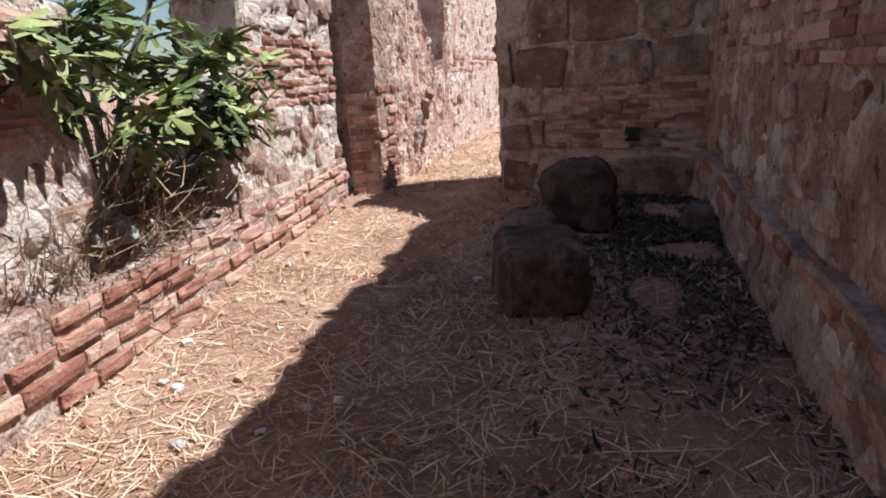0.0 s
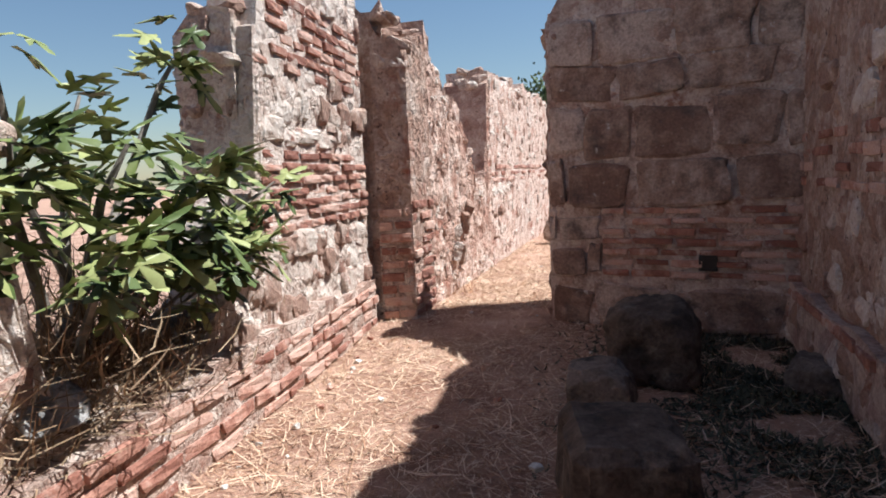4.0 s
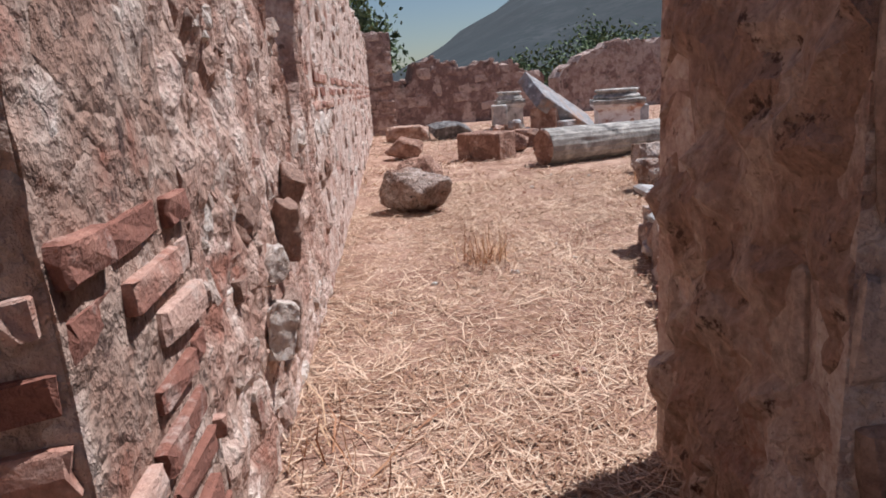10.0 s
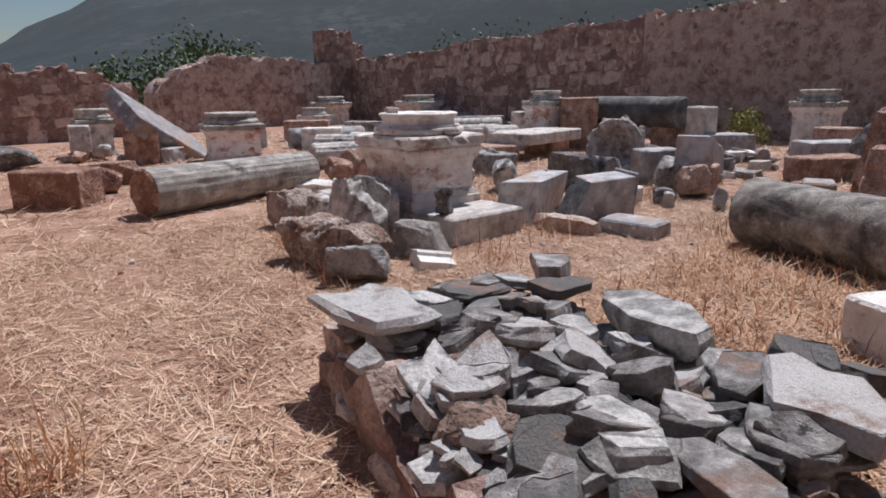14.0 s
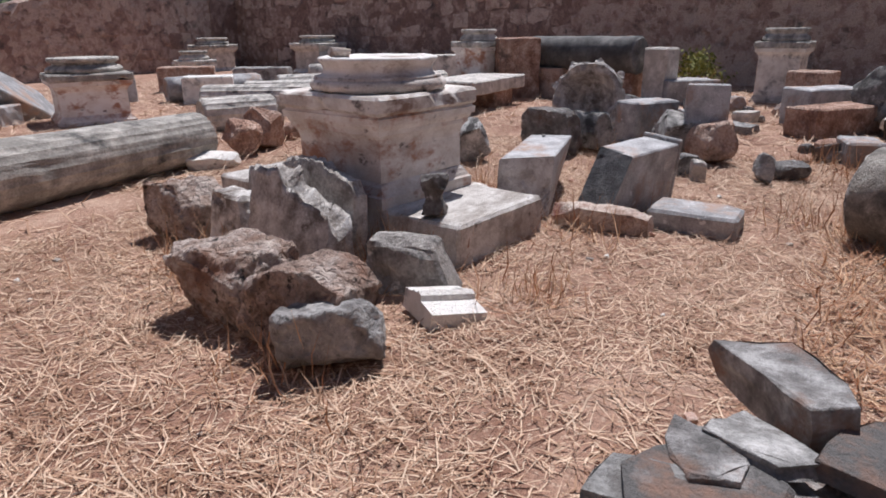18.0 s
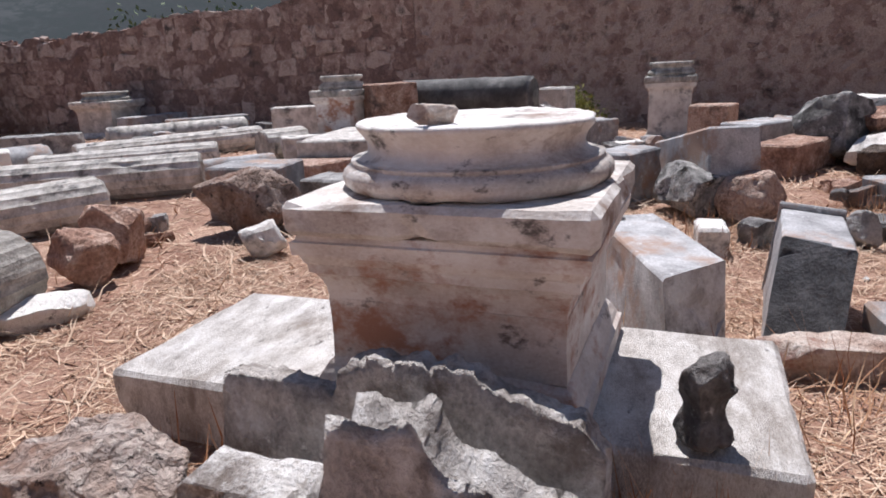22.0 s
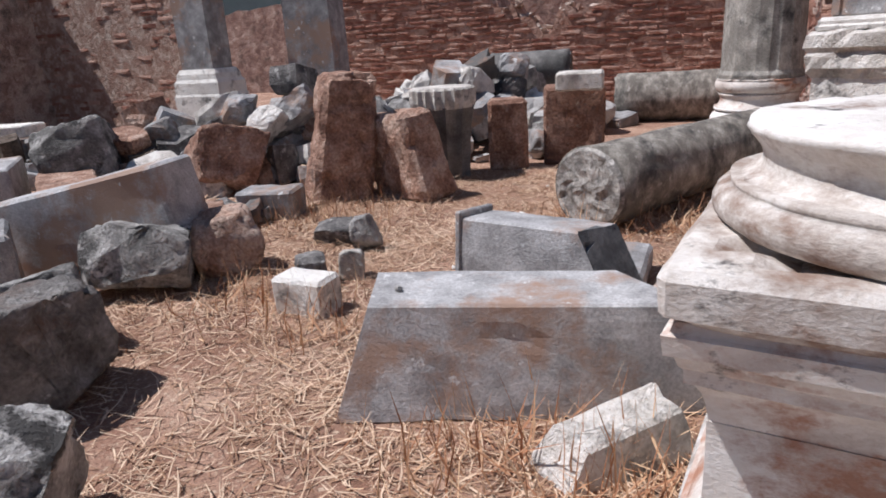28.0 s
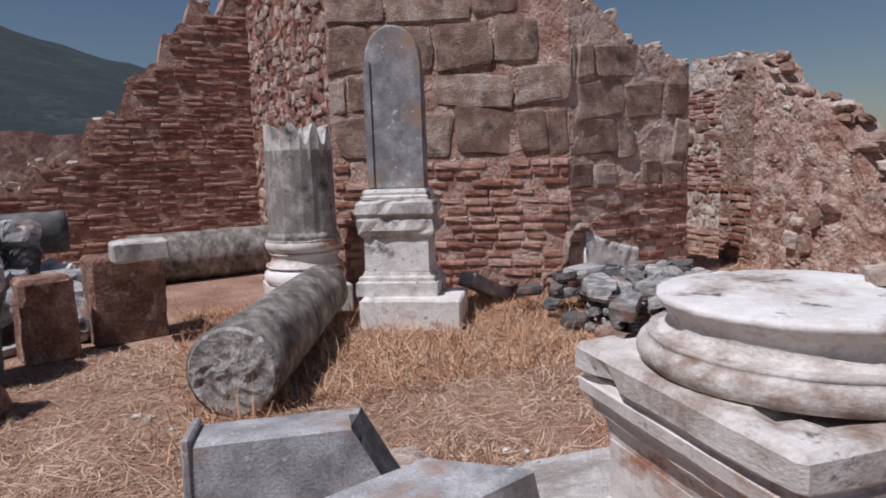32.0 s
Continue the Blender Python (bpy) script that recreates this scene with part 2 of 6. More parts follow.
BRICK = material("old_red_brick", [(0.27, 0.115, 0.08), (0.43, 0.215, 0.155), (0.58, 0.375, 0.295)], scale=8, fine=70, rough=0.95, bump=0.9, depth=0.012, stain=(0.60, 0.49, 0.42), stain_scale=7, stain_edge=(0.54, 0.70), vary=0.55, fine_amount=0.5)
MORTAR = material("pink_lime_mortar", [(0.38, 0.24, 0.185), (0.56, 0.425, 0.35), (0.72, 0.61, 0.53)], scale=6, fine=50, rough=0.97, bump=1.0, depth=0.03, stain=(0.33, 0.165, 0.115), stain_scale=4.5, stain_edge=(0.55, 0.64), speck=((0.16, 0.09, 0.07), (0.61, 0.67), 20.0), fine_amount=0.8, cells=(10.0, 0.18))
RUBBLE = material("pale_rubble_stone", [(0.32, 0.20, 0.15), (0.51, 0.39, 0.32), (0.67, 0.58, 0.505)], scale=6, fine=50, rough=0.95, bump=1.0, depth=0.02, stain=(0.28, 0.115, 0.08), stain_scale=4, stain_edge=(0.55, 0.66), vary=0.5, speck=((0.14, 0.10, 0.085), (0.62, 0.68), 16.0), fine_amount=0.8)
ASHLAR = material("brown_ashlar_block", [(0.215, 0.130, 0.096), (0.352, 0.246, 0.192), (0.520, 0.415, 0.348)], scale=5, fine=45, rough=0.95, bump=1.0, depth=0.018, stain=(0.10, 0.075, 0.065), stain_scale=4, stain_edge=(0.53, 0.66), vary=0.3, speck=((0.60, 0.55, 0.50), (0.62, 0.68), 11.0), fine_amount=0.8)
PLASTER = material("rough_pink_plaster", [(0.37, 0.23, 0.17), (0.51, 0.375, 0.30), (0.66, 0.55, 0.475)], scale=4, fine=35, rough=0.97, bump=1.0, depth=0.04, stain=(0.31, 0.125, 0.08), stain_scale=2.6, stain_edge=(0.55, 0.66), stretch=(1, 1, 0.9), speck=((0.11, 0.06, 0.045), (0.585, 0.63), 13.0), fine_amount=0.8, cells=(8.0, 0.2))
ROSE_PLASTER = material("flaking_rose_plaster", [(0.37, 0.21, 0.155), (0.55, 0.38, 0.30), (0.69, 0.55, 0.47)], scale=3.5, fine=40, rough=0.97, bump=1.0, depth=0.025, stain=(0.34, 0.15, 0.10), stain_scale=2.2, stain_edge=(0.53, 0.64), speck=((0.17, 0.095, 0.07), (0.61, 0.65), 16.0), fine_amount=0.8, cells=(11.0, 0.14))
RED_CORE = material("red_brick_rubble_core", [(0.213, 0.088, 0.062), (0.350, 0.169, 0.119), (0.500, 0.300, 0.225)], scale=5, fine=45, rough=0.97, bump=1.0, depth=0.03, stain=(0.08, 0.045, 0.038), stain_scale=4, stain_edge=(0.54, 0.66), fine_amount=0.8, cells=(7.0, 0.35))
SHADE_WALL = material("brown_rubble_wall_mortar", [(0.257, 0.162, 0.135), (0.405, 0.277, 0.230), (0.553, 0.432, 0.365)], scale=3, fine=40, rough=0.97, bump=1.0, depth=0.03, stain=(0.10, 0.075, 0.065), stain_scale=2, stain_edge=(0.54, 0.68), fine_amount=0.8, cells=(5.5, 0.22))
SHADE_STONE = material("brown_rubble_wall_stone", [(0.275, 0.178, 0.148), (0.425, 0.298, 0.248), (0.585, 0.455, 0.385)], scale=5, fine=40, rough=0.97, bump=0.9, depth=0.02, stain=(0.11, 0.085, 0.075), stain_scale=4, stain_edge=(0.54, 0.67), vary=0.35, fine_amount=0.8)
EARTH = material("dry_earth_and_straw_litter", [(0.28, 0.15, 0.10), (0.42, 0.255, 0.18), (0.56, 0.39, 0.29)], scale=1.3, fine=70, rough=1.0, bump=0.9, depth=0.02, stain=(0.23, 0.105, 0.07), stain_scale=1.7, stain_edge=(0.55, 0.68), speck=((0.66, 0.50, 0.37), (0.54, 0.62), 30.0), fine_amount=0.7)
STRAW = material("dry_straw", [(0.345, 0.196, 0.115), (0.529, 0.345, 0.224), (0.724, 0.540, 0.385)], scale=1.5, fine=30, rough=0.75, bump=0.0, vary=0.7)
RUST_GRASS = material("rusty_dry_grass", [(0.36, 0.17, 0.085), (0.54, 0.30, 0.165), (0.68, 0.46, 0.285)], scale=2, fine=30, rough=0.8, bump=0.0, vary=0.6)
BARK = material("grey_fig_bark", [(0.12, 0.10, 0.08), (0.21, 0.18, 0.15), (0.32, 0.29, 0.25)], scale=8, fine=60, rough=0.9, bump=0.5)
LEAF = material("green_fig_leaf", [(0.075, 0.108, 0.028), (0.165, 0.205, 0.06), (0.30, 0.325, 0.125)], scale=2, fine=25, rough=0.5, bump=0.15, vary=0.7)
DRY_TWIG = material("dry_brown_twig", [(0.16, 0.10, 0.06), (0.26, 0.17, 0.10), (0.38, 0.27, 0.17)], scale=4, fine=40, rough=0.9, bump=0.2, vary=0.6)
PINE = material("dark_green_foliage", [(0.038, 0.067, 0.028), (0.085, 0.133, 0.057), (0.152, 0.209, 0.085)], scale=1.2, fine=12, rough=0.8, bump=0.1, vary=0.7)
SHRUB = material("yellow_green_shrub_leaf", [(0.10, 0.11, 0.02), (0.20, 0.21, 0.04), (0.32, 0.31, 0.08)], scale=2, fine=12, rough=0.8, bump=0.1, vary=0.6)
# Weed green lowered towards black, so its colour carries the corner's shade.
WEED = material("shade_darkened_weed", [(0.026, 0.026, 0.015), (0.052, 0.05, 0.028), (0.09, 0.082, 0.048)], scale=3, fine=30, rough=0.85, bump=0.0, vary=0.7)
# The haze of distance is put into the scrub's blue-grey tones.
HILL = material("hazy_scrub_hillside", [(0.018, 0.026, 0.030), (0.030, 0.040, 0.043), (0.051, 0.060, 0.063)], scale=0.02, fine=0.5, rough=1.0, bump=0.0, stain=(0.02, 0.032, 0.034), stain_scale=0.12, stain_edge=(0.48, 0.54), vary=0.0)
# Near black, standing in for the shade inside a wall socket.
HOLE = material("socket_shade_black", [(0.02, 0.017, 0.015), (0.03, 0.026, 0.022), (0.045, 0.04, 0.035)], rough=1.0)


# ---------- mesh tools ----------
def finish(me, mat, smooth=False):
    for m in mat if isinstance(mat, (list, tuple)) else [mat]:
        me.materials.append(m)
    if smooth:
        me.polygons.foreach_set("use_smooth", [True] * len(me.polygons))
    return me


def part(name, bm, mat, parent, label="", smooth=False):
    """One mesh object under a thing or a part, in the parent's own axes."""
    me = bpy.data.meshes.new(name)
    bmesh.ops.recalc_face_normals(bm, faces=bm.faces)
    bm.to_mesh(me)
    bm.free()
    ob = new(name, finish(me, mat, smooth))
    if parent:
        ob.parent = parent
    return tagged(ob, label)


def thing(name, m, label, category, group="", kind=""):
    ob = new(name)
    ob.matrix_world = m
    ob.empty_display_size = 0.2
    return tagged(ob, label, category, group, kind)


def raw(name, verts, faces, mat, smooth=False):
    me = bpy.data.meshes.new(name)
    me.from_pydata(verts, [], faces)
    return finish(me, mat, smooth)


def rough(bm, amp, freq=5.0, seed=0.0, ragged=0.0):
    """Worn unevenness: moves the points along their normals by two scales of noise."""
    bm.normal_update()
    off = Vector((seed * 7.31, seed * 3.17, seed * 5.71))
    for v in bm.verts:
        d = noise.noise(v.co * freq + off) + 0.5 * noise.noise(v.co * freq * 2.7 + off)
        v.co += v.normal * d * amp
        if ragged:
            c = noise.noise(v.co * freq * 1.7 - off)
            if c > 0.28:
                v.co -= v.normal * (c - 0.28) * ragged
    return bm


def box(sx, sy, sz, bevel=0.02, step=0.12, amp=0.006, seed=0.0, ragged=0.03, taper=(1, 1), shear=(0, 0), base=0.0):
    """A worn block of stone standing on z = base, with rounded edges and chipped places."""
    bm = bmesh.new()
    bmesh.ops.create_cube(bm, size=1)
    for v in bm.verts:
        top = v.co.z > 0
        v.co.x *= sx * (taper[0] if top else 1)
        v.co.y *= sy * (taper[1] if top else 1)
        if top:
            v.co.x += shear[0]
            v.co.y += shear[1]
        v.co.z = base + (sz if top else 0)
    if bevel:
        bmesh.ops.bevel(bm, geom=bm.edges[:], offset=bevel, segments=1, affect="EDGES")
    for axis, size in enumerate((sx, sy, sz)):
        n = int(min(14, max(1, size / step)))
        for k in range(1, n):
            at = [0, 0, 0]
            at[axis] = (k / n - 0.5) * size if axis < 2 else base + k / n * size
            no = [0, 0, 0]
            no[axis] = 1
            bmesh.ops.bisect_plane(bm, geom=bm.verts[:] + bm.edges[:] + bm.faces[:], plane_co=at, plane_no=no)
    return rough(bm, amp, 4.0, seed, ragged)


def boulder(sx, sy, sz, seed, points=6, amp=0.05, detail=900, tilt=0.35):
    """A broken rock of that size: a block with knocked-off corners, worn edges, chipped faces and a pitted skin, lying on z = 0."""
    rnd = random.Random(seed)
    bm = bmesh.new()
    bmesh.ops.create_cube(bm, size=2)
    bmesh.ops.rotate(bm, verts=bm.verts, matrix=Euler((rnd.uniform(-tilt, tilt), rnd.uniform(-tilt, tilt), rnd.uniform(-tilt, tilt))).to_matrix())
    for k in range(11 + points // 2):
        d = Vector((rnd.uniform(-1, 1), rnd.uniform(-1, 1), rnd.uniform(-0.7, 1))).normalized()
        reach = max(v.co.dot(d) for v in bm.verts)
        got = bmesh.ops.bisect_plane(bm, geom=bm.verts[:] + bm.edges[:] + bm.faces[:], plane_co=d * reach * rnd.uniform(0.72, 0.93), plane_no=d, clear_outer=True)
        bmesh.ops.holes_fill(bm, edges=[e for e in got["geom_cut"] if isinstance(e, bmesh.types.BMEdge)], sides=0)
    lo = [min(v.co[k] for v in bm.verts) for k in range(3)]
    hi = [max(v.co[k] for v in bm.verts) for k in range(3)]
    for v in bm.verts:
        v.co = Vector([((v.co[k] - lo[k]) / (hi[k] - lo[k]) - (0.5 if k < 2 else 0)) * (sx, sy, sz)[k] for k in range(3)])
    bmesh.ops.bevel(bm, geom=bm.edges[:], offset=0.05 * min(sx, sy, sz), segments=1, affect="EDGES", clamp_overlap=True)
    bmesh.ops.triangulate(bm, faces=bm.faces[:])
    cell = max(0.018, math.sqrt(2.2 * (sx * sy + sy * sz + sx * sz) / detail) * 1.4)
    for _ in range(6):
        long = [e for e in bm.edges if e.calc_length() > cell]
        if not long or len(bm.verts) > detail * 1.7:
            break
        bmesh.ops.subdivide_edges(bm, edges=long, cuts=1)
        bmesh.ops.triangulate(bm, faces=[f for f in bm.faces if len(f.verts) > 3])
    bmesh.ops.smooth_vert(bm, verts=bm.verts[:], factor=0.5, use_axis_x=True, use_axis_y=True, use_axis_z=True)
    s = min(sx, sy, sz)
    off = Vector((seed * 1.7, seed * 0.9, seed * 2.3))
    bm.normal_update()
    for v in bm.verts:
        q = v.co / s
        d = 0.9 * noise.noise(q * 1.6 + off) + 0.6 * noise.noise(q * 3.9 + off) + 0.35 * noise.noise(q * 9.0 + off)
        ridge = 0.5 - abs(noise.noise(q * 3.1 - off))
        pit = max(0.0, noise.noise(v.co * 21 + off) - 0.12)
        v.co += v.normal * (s * amp * (1.15 * d + 0.9 * ridge - 0.3) - min(0.02, 0.05 * s) * pit * 2.0 + min(0.006, 0.02 * s) * noise.noise(v.co * 47 + off))
    for v in bm.verts:
        v.co.z = max(v.co.z, 0)
    return bm


def lathe(profile, n=48, flutes=0, depth=0.0, caps=True):
    """A turned shape round z from (radius, z) pairs; flutes: hollows round it."""
    bm = bmesh.new()
    rings = []
    for r, z in profile:
        ring = []
        for k in range(n):
            a = 2 * math.pi * k / n
            rr = r - (depth * abs(math.sin(a * flutes / 2)) ** 0.6 if flutes else 0)
            ring.append(bm.verts.new((rr * math.cos(a), rr * math.sin(a), z)))
        rings.append(ring)
    for a, b in zip(rings, rings[1:]):
        for k in range(n):
            bm.faces.new((a[k], a[(k + 1) % n], b[(k + 1) % n], b[k]))
    if caps:
        for ring, z in ((rings[0], profile[0][1]), (rings[-1], profile[-1][1])):
            c = bm.verts.new((0, 0, z))
            for k in range(n):
                bm.faces.new((ring[k], ring[(k + 1) % n], c))
    return bm


def square_lathe(profile, ratio=1.0, cut=6):
    """A square moulded shape from (half width, z) pairs; ratio: depth over width."""
    bm = bmesh.new()
    rings = []
    for r, z in profile:
        ring = []
        for sx, sy in ((-1, -1), (1, -1), (1, 1), (-1, 1)):
            nx, ny = {(-1, -1): (1, -1), (1, -1): (1, 1), (1, 1): (-1, 1), (-1, 1): (-1, -1)}[(sx, sy)]
            for k in range(cut):
                f = k / cut
                ring.append(bm.verts.new(((sx + (nx - sx) * f) * r, (sy + (ny - sy) * f) * r * ratio, z)))
        rings.append(ring)
    n = len(rings[0])
    for a, b in zip(rings, rings[1:]):
        for k in range(n):
            bm.faces.new((a[k], a[(k + 1) % n], b[(k + 1) % n], b[k]))
    for ring in (rings[0], rings[-1]):
        bm.faces.new(ring)
    return bm


def turned(bm, m):
    bmesh.ops.transform(bm, matrix=m, verts=bm.verts)
    return bm


def tube(bm, points, radii, n=6):
    """A tapered limb along points."""
    rings = []
    for i, p in enumerate(points):
        d = (points[min(i + 1, len(points) - 1)] - points[max(i - 1, 0)]).normalized()
        a = d.orthogonal().normalized()
        b = d.cross(a)
        rings.append([bm.verts.new(p + (a * math.cos(2 * math.pi * k / n) + b * math.sin(2 * math.pi * k / n)) * radii[i]) for k in range(n)])
    for r, s in zip(rings, rings[1:]):
        for k in range(n):
            bm.faces.new((r[k], r[(k + 1) % n], s[(k + 1) % n], s[k]))
    bm.faces.new(rings[0]), bm.faces.new(rings[-1])
    return bm


# ---------- masonry ----------
def piece_mesh(name, seed, lumpy, mat):
    """A unit piece: a worn brick, a squared block or a lump of rubble."""
    rnd = random.Random(seed)
    bm = bmesh.new()
    bmesh.ops.create_cube(bm, size=1)
    off = Vector((seed * 3.1, seed * 1.3, seed * 0.7))
    if lumpy:
        for v in bm.verts:
            v.co += Vector([rnd.uniform(-1, 1) for _ in range(3)]) * (0.17 if lumpy > 1 else 0.10)
        bmesh.ops.bevel(bm, geom=bm.edges[:], offset=rnd.uniform(0.05, 0.09) if lumpy > 1 else 0.07, segments=1, affect="EDGES")
        bmesh.ops.subdivide_edges(bm, edges=[e for e in bm.edges if e.calc_length() > 0.3], cuts=2 if lumpy > 1 else 1, use_grid_fill=True)
        if lumpy > 1:
            for v in bm.verts:
                v.co = v.co.lerp(v.co.normalized() * 0.6, 0.22)
        bm.normal_update()
        for v in bm.verts:
            v.co += v.normal * (0.16 if lumpy > 1 else 0.10) * (noise.noise(v.co * 2.2 + off) + 0.6 * noise.noise(v.co * 5 + off))
    else:
        bmesh.ops.bevel(bm, geom=bm.edges[:], offset=0.05, segments=1, affect="EDGES")
        bmesh.ops.subdivide_edges(bm, edges=[e for e in bm.edges if e.calc_length() > 0.5], cuts=1, use_grid_fill=True)
        for v in bm.verts:
            v.co += Vector([rnd.uniform(-1, 1) for _ in range(3)]) * 0.035
    bmesh.ops.triangulate(bm, faces=[f for f in bm.faces if len(f.verts) > 4])
    bmesh.ops.recalc_face_normals(bm, faces=bm.faces)
    me = bpy.data.meshes.new(name)
    bm.to_mesh(me)
    bm.free()
    return finish(me, mat)


def lay(parent, name, pieces, meshes, near, limit=300):
    """Puts pieces (variant, matrix) on a wall: those nearest to a place as parts of their own, the rest joined."""
    pieces = sorted(pieces, key=lambda p: (p[1].translation - Vector(near)).length)
    for n, m in pieces[:limit]:
        ob = new(name, meshes[n % len(meshes)])
        ob.parent = parent
        ob.matrix_world = m
    rest = pieces[limit:]
    if rest:
        data = []
        for me in meshes:
            co = np.empty(len(me.vertices) * 3)
            me.vertices.foreach_get("co", co)
            data.append((co.reshape(-1, 3), [tuple(p.vertices) for p in me.polygons]))
        verts, faces, at = [], [], 0
        for n, m in rest:
            co, fs = data[n % len(data)]
            a = np.array(m)
            verts.append(co @ a[:3, :3].T + a[:3, 3])
            faces += [tuple(i + at for i in f) for f in fs]
            at += len(co)
        ob = new(name + "_courses", raw(name, np.concatenate(verts).tolist(), faces, meshes[0].materials[0]))
        ob.parent = parent
        tagged(ob, kind="stuff")


BRICKS = [piece_mesh("brick", 11 + k, 0, BRICK) for k in range(6)]
STONES = [piece_mesh("stone", 31 + k, 2, RUBBLE) for k in range(10)]
BLOCKS = [piece_mesh("block", 51 + k, 1, ASHLAR) for k in range(6)]
DARK_STONES = [piece_mesh("stone", 71 + k, 2, SHADE_STONE) for k in range(8)]
KINDS = {"brick": BRICKS, "stone": STONES, "block": BLOCKS, "dark": DARK_STONES}


def masonry(name, a, b, thick, top, bands, label, core, near, seed=1, foot=-0.05, step=0.12, limits=None, relief=0.02, uneven=0.07, holes=(), fill=0.93, sink=0.0, crest=True, brick_fill=0.95):
    """A wall whose seen face runs from a to b in plan, seen from its right-hand side when walking from a to b; the body lies to the left of that line.
    top: height along it, as a function of metres from a; bands: (from z, to z, kind, course height, piece length)."""
    rnd = random.Random(seed)
    a, b = Vector((*a, 0)), Vector((*b, 0))
    u = (b - a).normalized()
    n = Vector((u.y, -u.x, 0))
    length = (b - a).length
    nu = max(3, int(length / step))
    tops = [max(0.05, top(length * i / nu) + uneven * (1.5 * noise.cell(Vector((i * 0.45, seed + 0.5, 0.5))) + noise.noise(Vector((i * 0.9, seed, 0))) + rnd.uniform(-0.5, 0.5))) for i in range(nu + 1)]
    nv = max(3, int(max(tops) / step))
    verts, faces = [], []
    for side in (0, 1):
        for i in range(nu + 1):
            for j in range(nv + 1):
                z = foot + (tops[i] - foot) * j / nv
                p = a + u * (length * i / nu) - n * (thick * side)
                calm = 0.12 if any(q[0] - 0.03 < z < q[1] + 0.03 and q[2] == "brick" for q in bands) else 1.0
                d = calm * relief * (noise.noise(Vector((i * step * 5, z * 5, seed * 3 + side))) + 0.6 * noise.noise(Vector((i * step * 13, z * 13, seed))) + 0.25 * noise.noise(Vector((i * step * 23, z * 23, seed + 7))))
                p += n * d * (1 if side == 0 else -1)
                verts.append((p.x, p.y, z))
    w = nv + 1
    off = (nu + 1) * w
    for i in range(nu):
        for j in range(nv):
            q = i * w + j
            faces.append((q, q + w, q + w + 1, q + 1))
            faces.append((off + q, off + q + 1, off + q + w + 1, off + q + w))
        faces.append((i * w + nv, (i + 1) * w + nv, off + (i + 1) * w + nv, off + i * w + nv))
    for i in (0, nu):
        for j in range(nv):
            q = i * w + j
            faces.append((q, q + 1, off + q + 1, off + q) if i == 0 else (q, off + q, off + q + 1, q + 1))
    wall = tagged(new(name, raw(name, verts, faces, core)), label, "wall", kind="structure")
    made = {}

    def high(s):
        return tops[min(nu, max(0, round(s / length * nu)))]

    turn = Matrix(((u.x, -n.x, 0), (u.y, -n.y, 0), (0, 0, 1))).to_4x4()
    for z0, z1, kind, course, long, *reach in bands:
        s0, s1 = reach or (0.0, length)
        z = z0
        while z < z1 - 0.3 * course:
            h = course * (rnd.uniform(0.75, 1.3) if kind != "brick" else rnd.uniform(0.94, 1.06))
            s = rnd.uniform(-0.5, 0) * long
            while s < length:
                w2 = long * (rnd.uniform(0.4, 1.7) if kind != "brick" else rnd.uniform(0.7, 1.15))
                mid = s + w2 / 2
                lo, hi = max(s, s0), min(s + w2, s1)
                s += w2
                if hi - lo < 0.05 or z + h * 0.75 > min(high(lo), high(hi)):
                    continue
                if any(x0 < mid < x1 and y0 < z + h / 2 < y1 for x0, x1, y0, y1 in holes):
                    continue
                if rnd.random() > (brick_fill if kind == "brick" else fill):
                    continue
                gap = 0.42 * h if kind == "brick" else 0.05 if kind == "block" else 0.03
                size = Vector((hi - lo - rnd.uniform(0.012, 0.03), 0.16, max(0.03, h - gap * rnd.uniform(0.7, 1.3))))
                if kind in ("stone", "dark"):
                    size = Vector((size.x * 1.1, 0.16, size.z * 1.14))
                proud = rnd.uniform(0.004, 0.028) - (0.02 if rnd.random() < 0.12 else 0) - sink * 0.35 if kind == "brick" else (rnd.uniform(-0.004, 0.018) if kind == "block" else rnd.uniform(-0.016, 0.034)) - sink
                where = a + u * ((lo + hi) / 2) + n * (proud - 0.08) + Vector((0, 0, z + h / 2 + rnd.uniform(-1, 1) * (0.006 if kind == "brick" else 0.035)))
                tilt = rnd.uniform(-1, 1) * (0.018 if kind == "brick" else 0.10)
                m = Matrix.Translation(where) @ turn @ Matrix.Rotation(tilt, 4, "Y") @ Matrix.Rotation(rnd.uniform(-0.06, 0.06), 4, "Z") @ Matrix.Diagonal((*size, 1))
                made.setdefault(kind, []).append((rnd.randrange(100), m))
            z += h
    if crest and bands:
        kind = "dark" if bands[0][2] == "dark" else "stone"
        s = 0.0
        while s < length:
            w2 = rnd.uniform(0.10, 0.26)
            for back in (0.12, 0.3):
                if back < thick:
                    where = a + u * min(length - 0.08, s + rnd.uniform(0, w2)) - n * (back + rnd.uniform(-0.05, 0.08)) + Vector((0, 0, high(min(s, length)) + rnd.uniform(-0.08, 0.02)))
                    m = Matrix.Translation(where) @ turn @ pose(0, 0, 0, rnd.uniform(-20, 20), rnd.uniform(-20, 20), rnd.uniform(-40, 40)) @ Matrix.Diagonal((w2 * rnd.uniform(0.8, 1.3), rnd.uniform(0.12, 0.22), rnd.uniform(0.05, 0.13), 1))
                    made.setdefault(kind, []).append((rnd.randrange(100), m))
            s += w2
    for kind, pieces in made.items():
        lay(wall, {"dark": "stone"}.get(kind, kind), pieces, KINDS[kind], near, (limits or {}).get(kind, 120))
    return wall


def steps(*pairs):
    """A height along a wall from (metres, height) pairs."""
    xs, ys = zip(*pairs)
    return lambda s: float(np.interp(s, xs, ys))

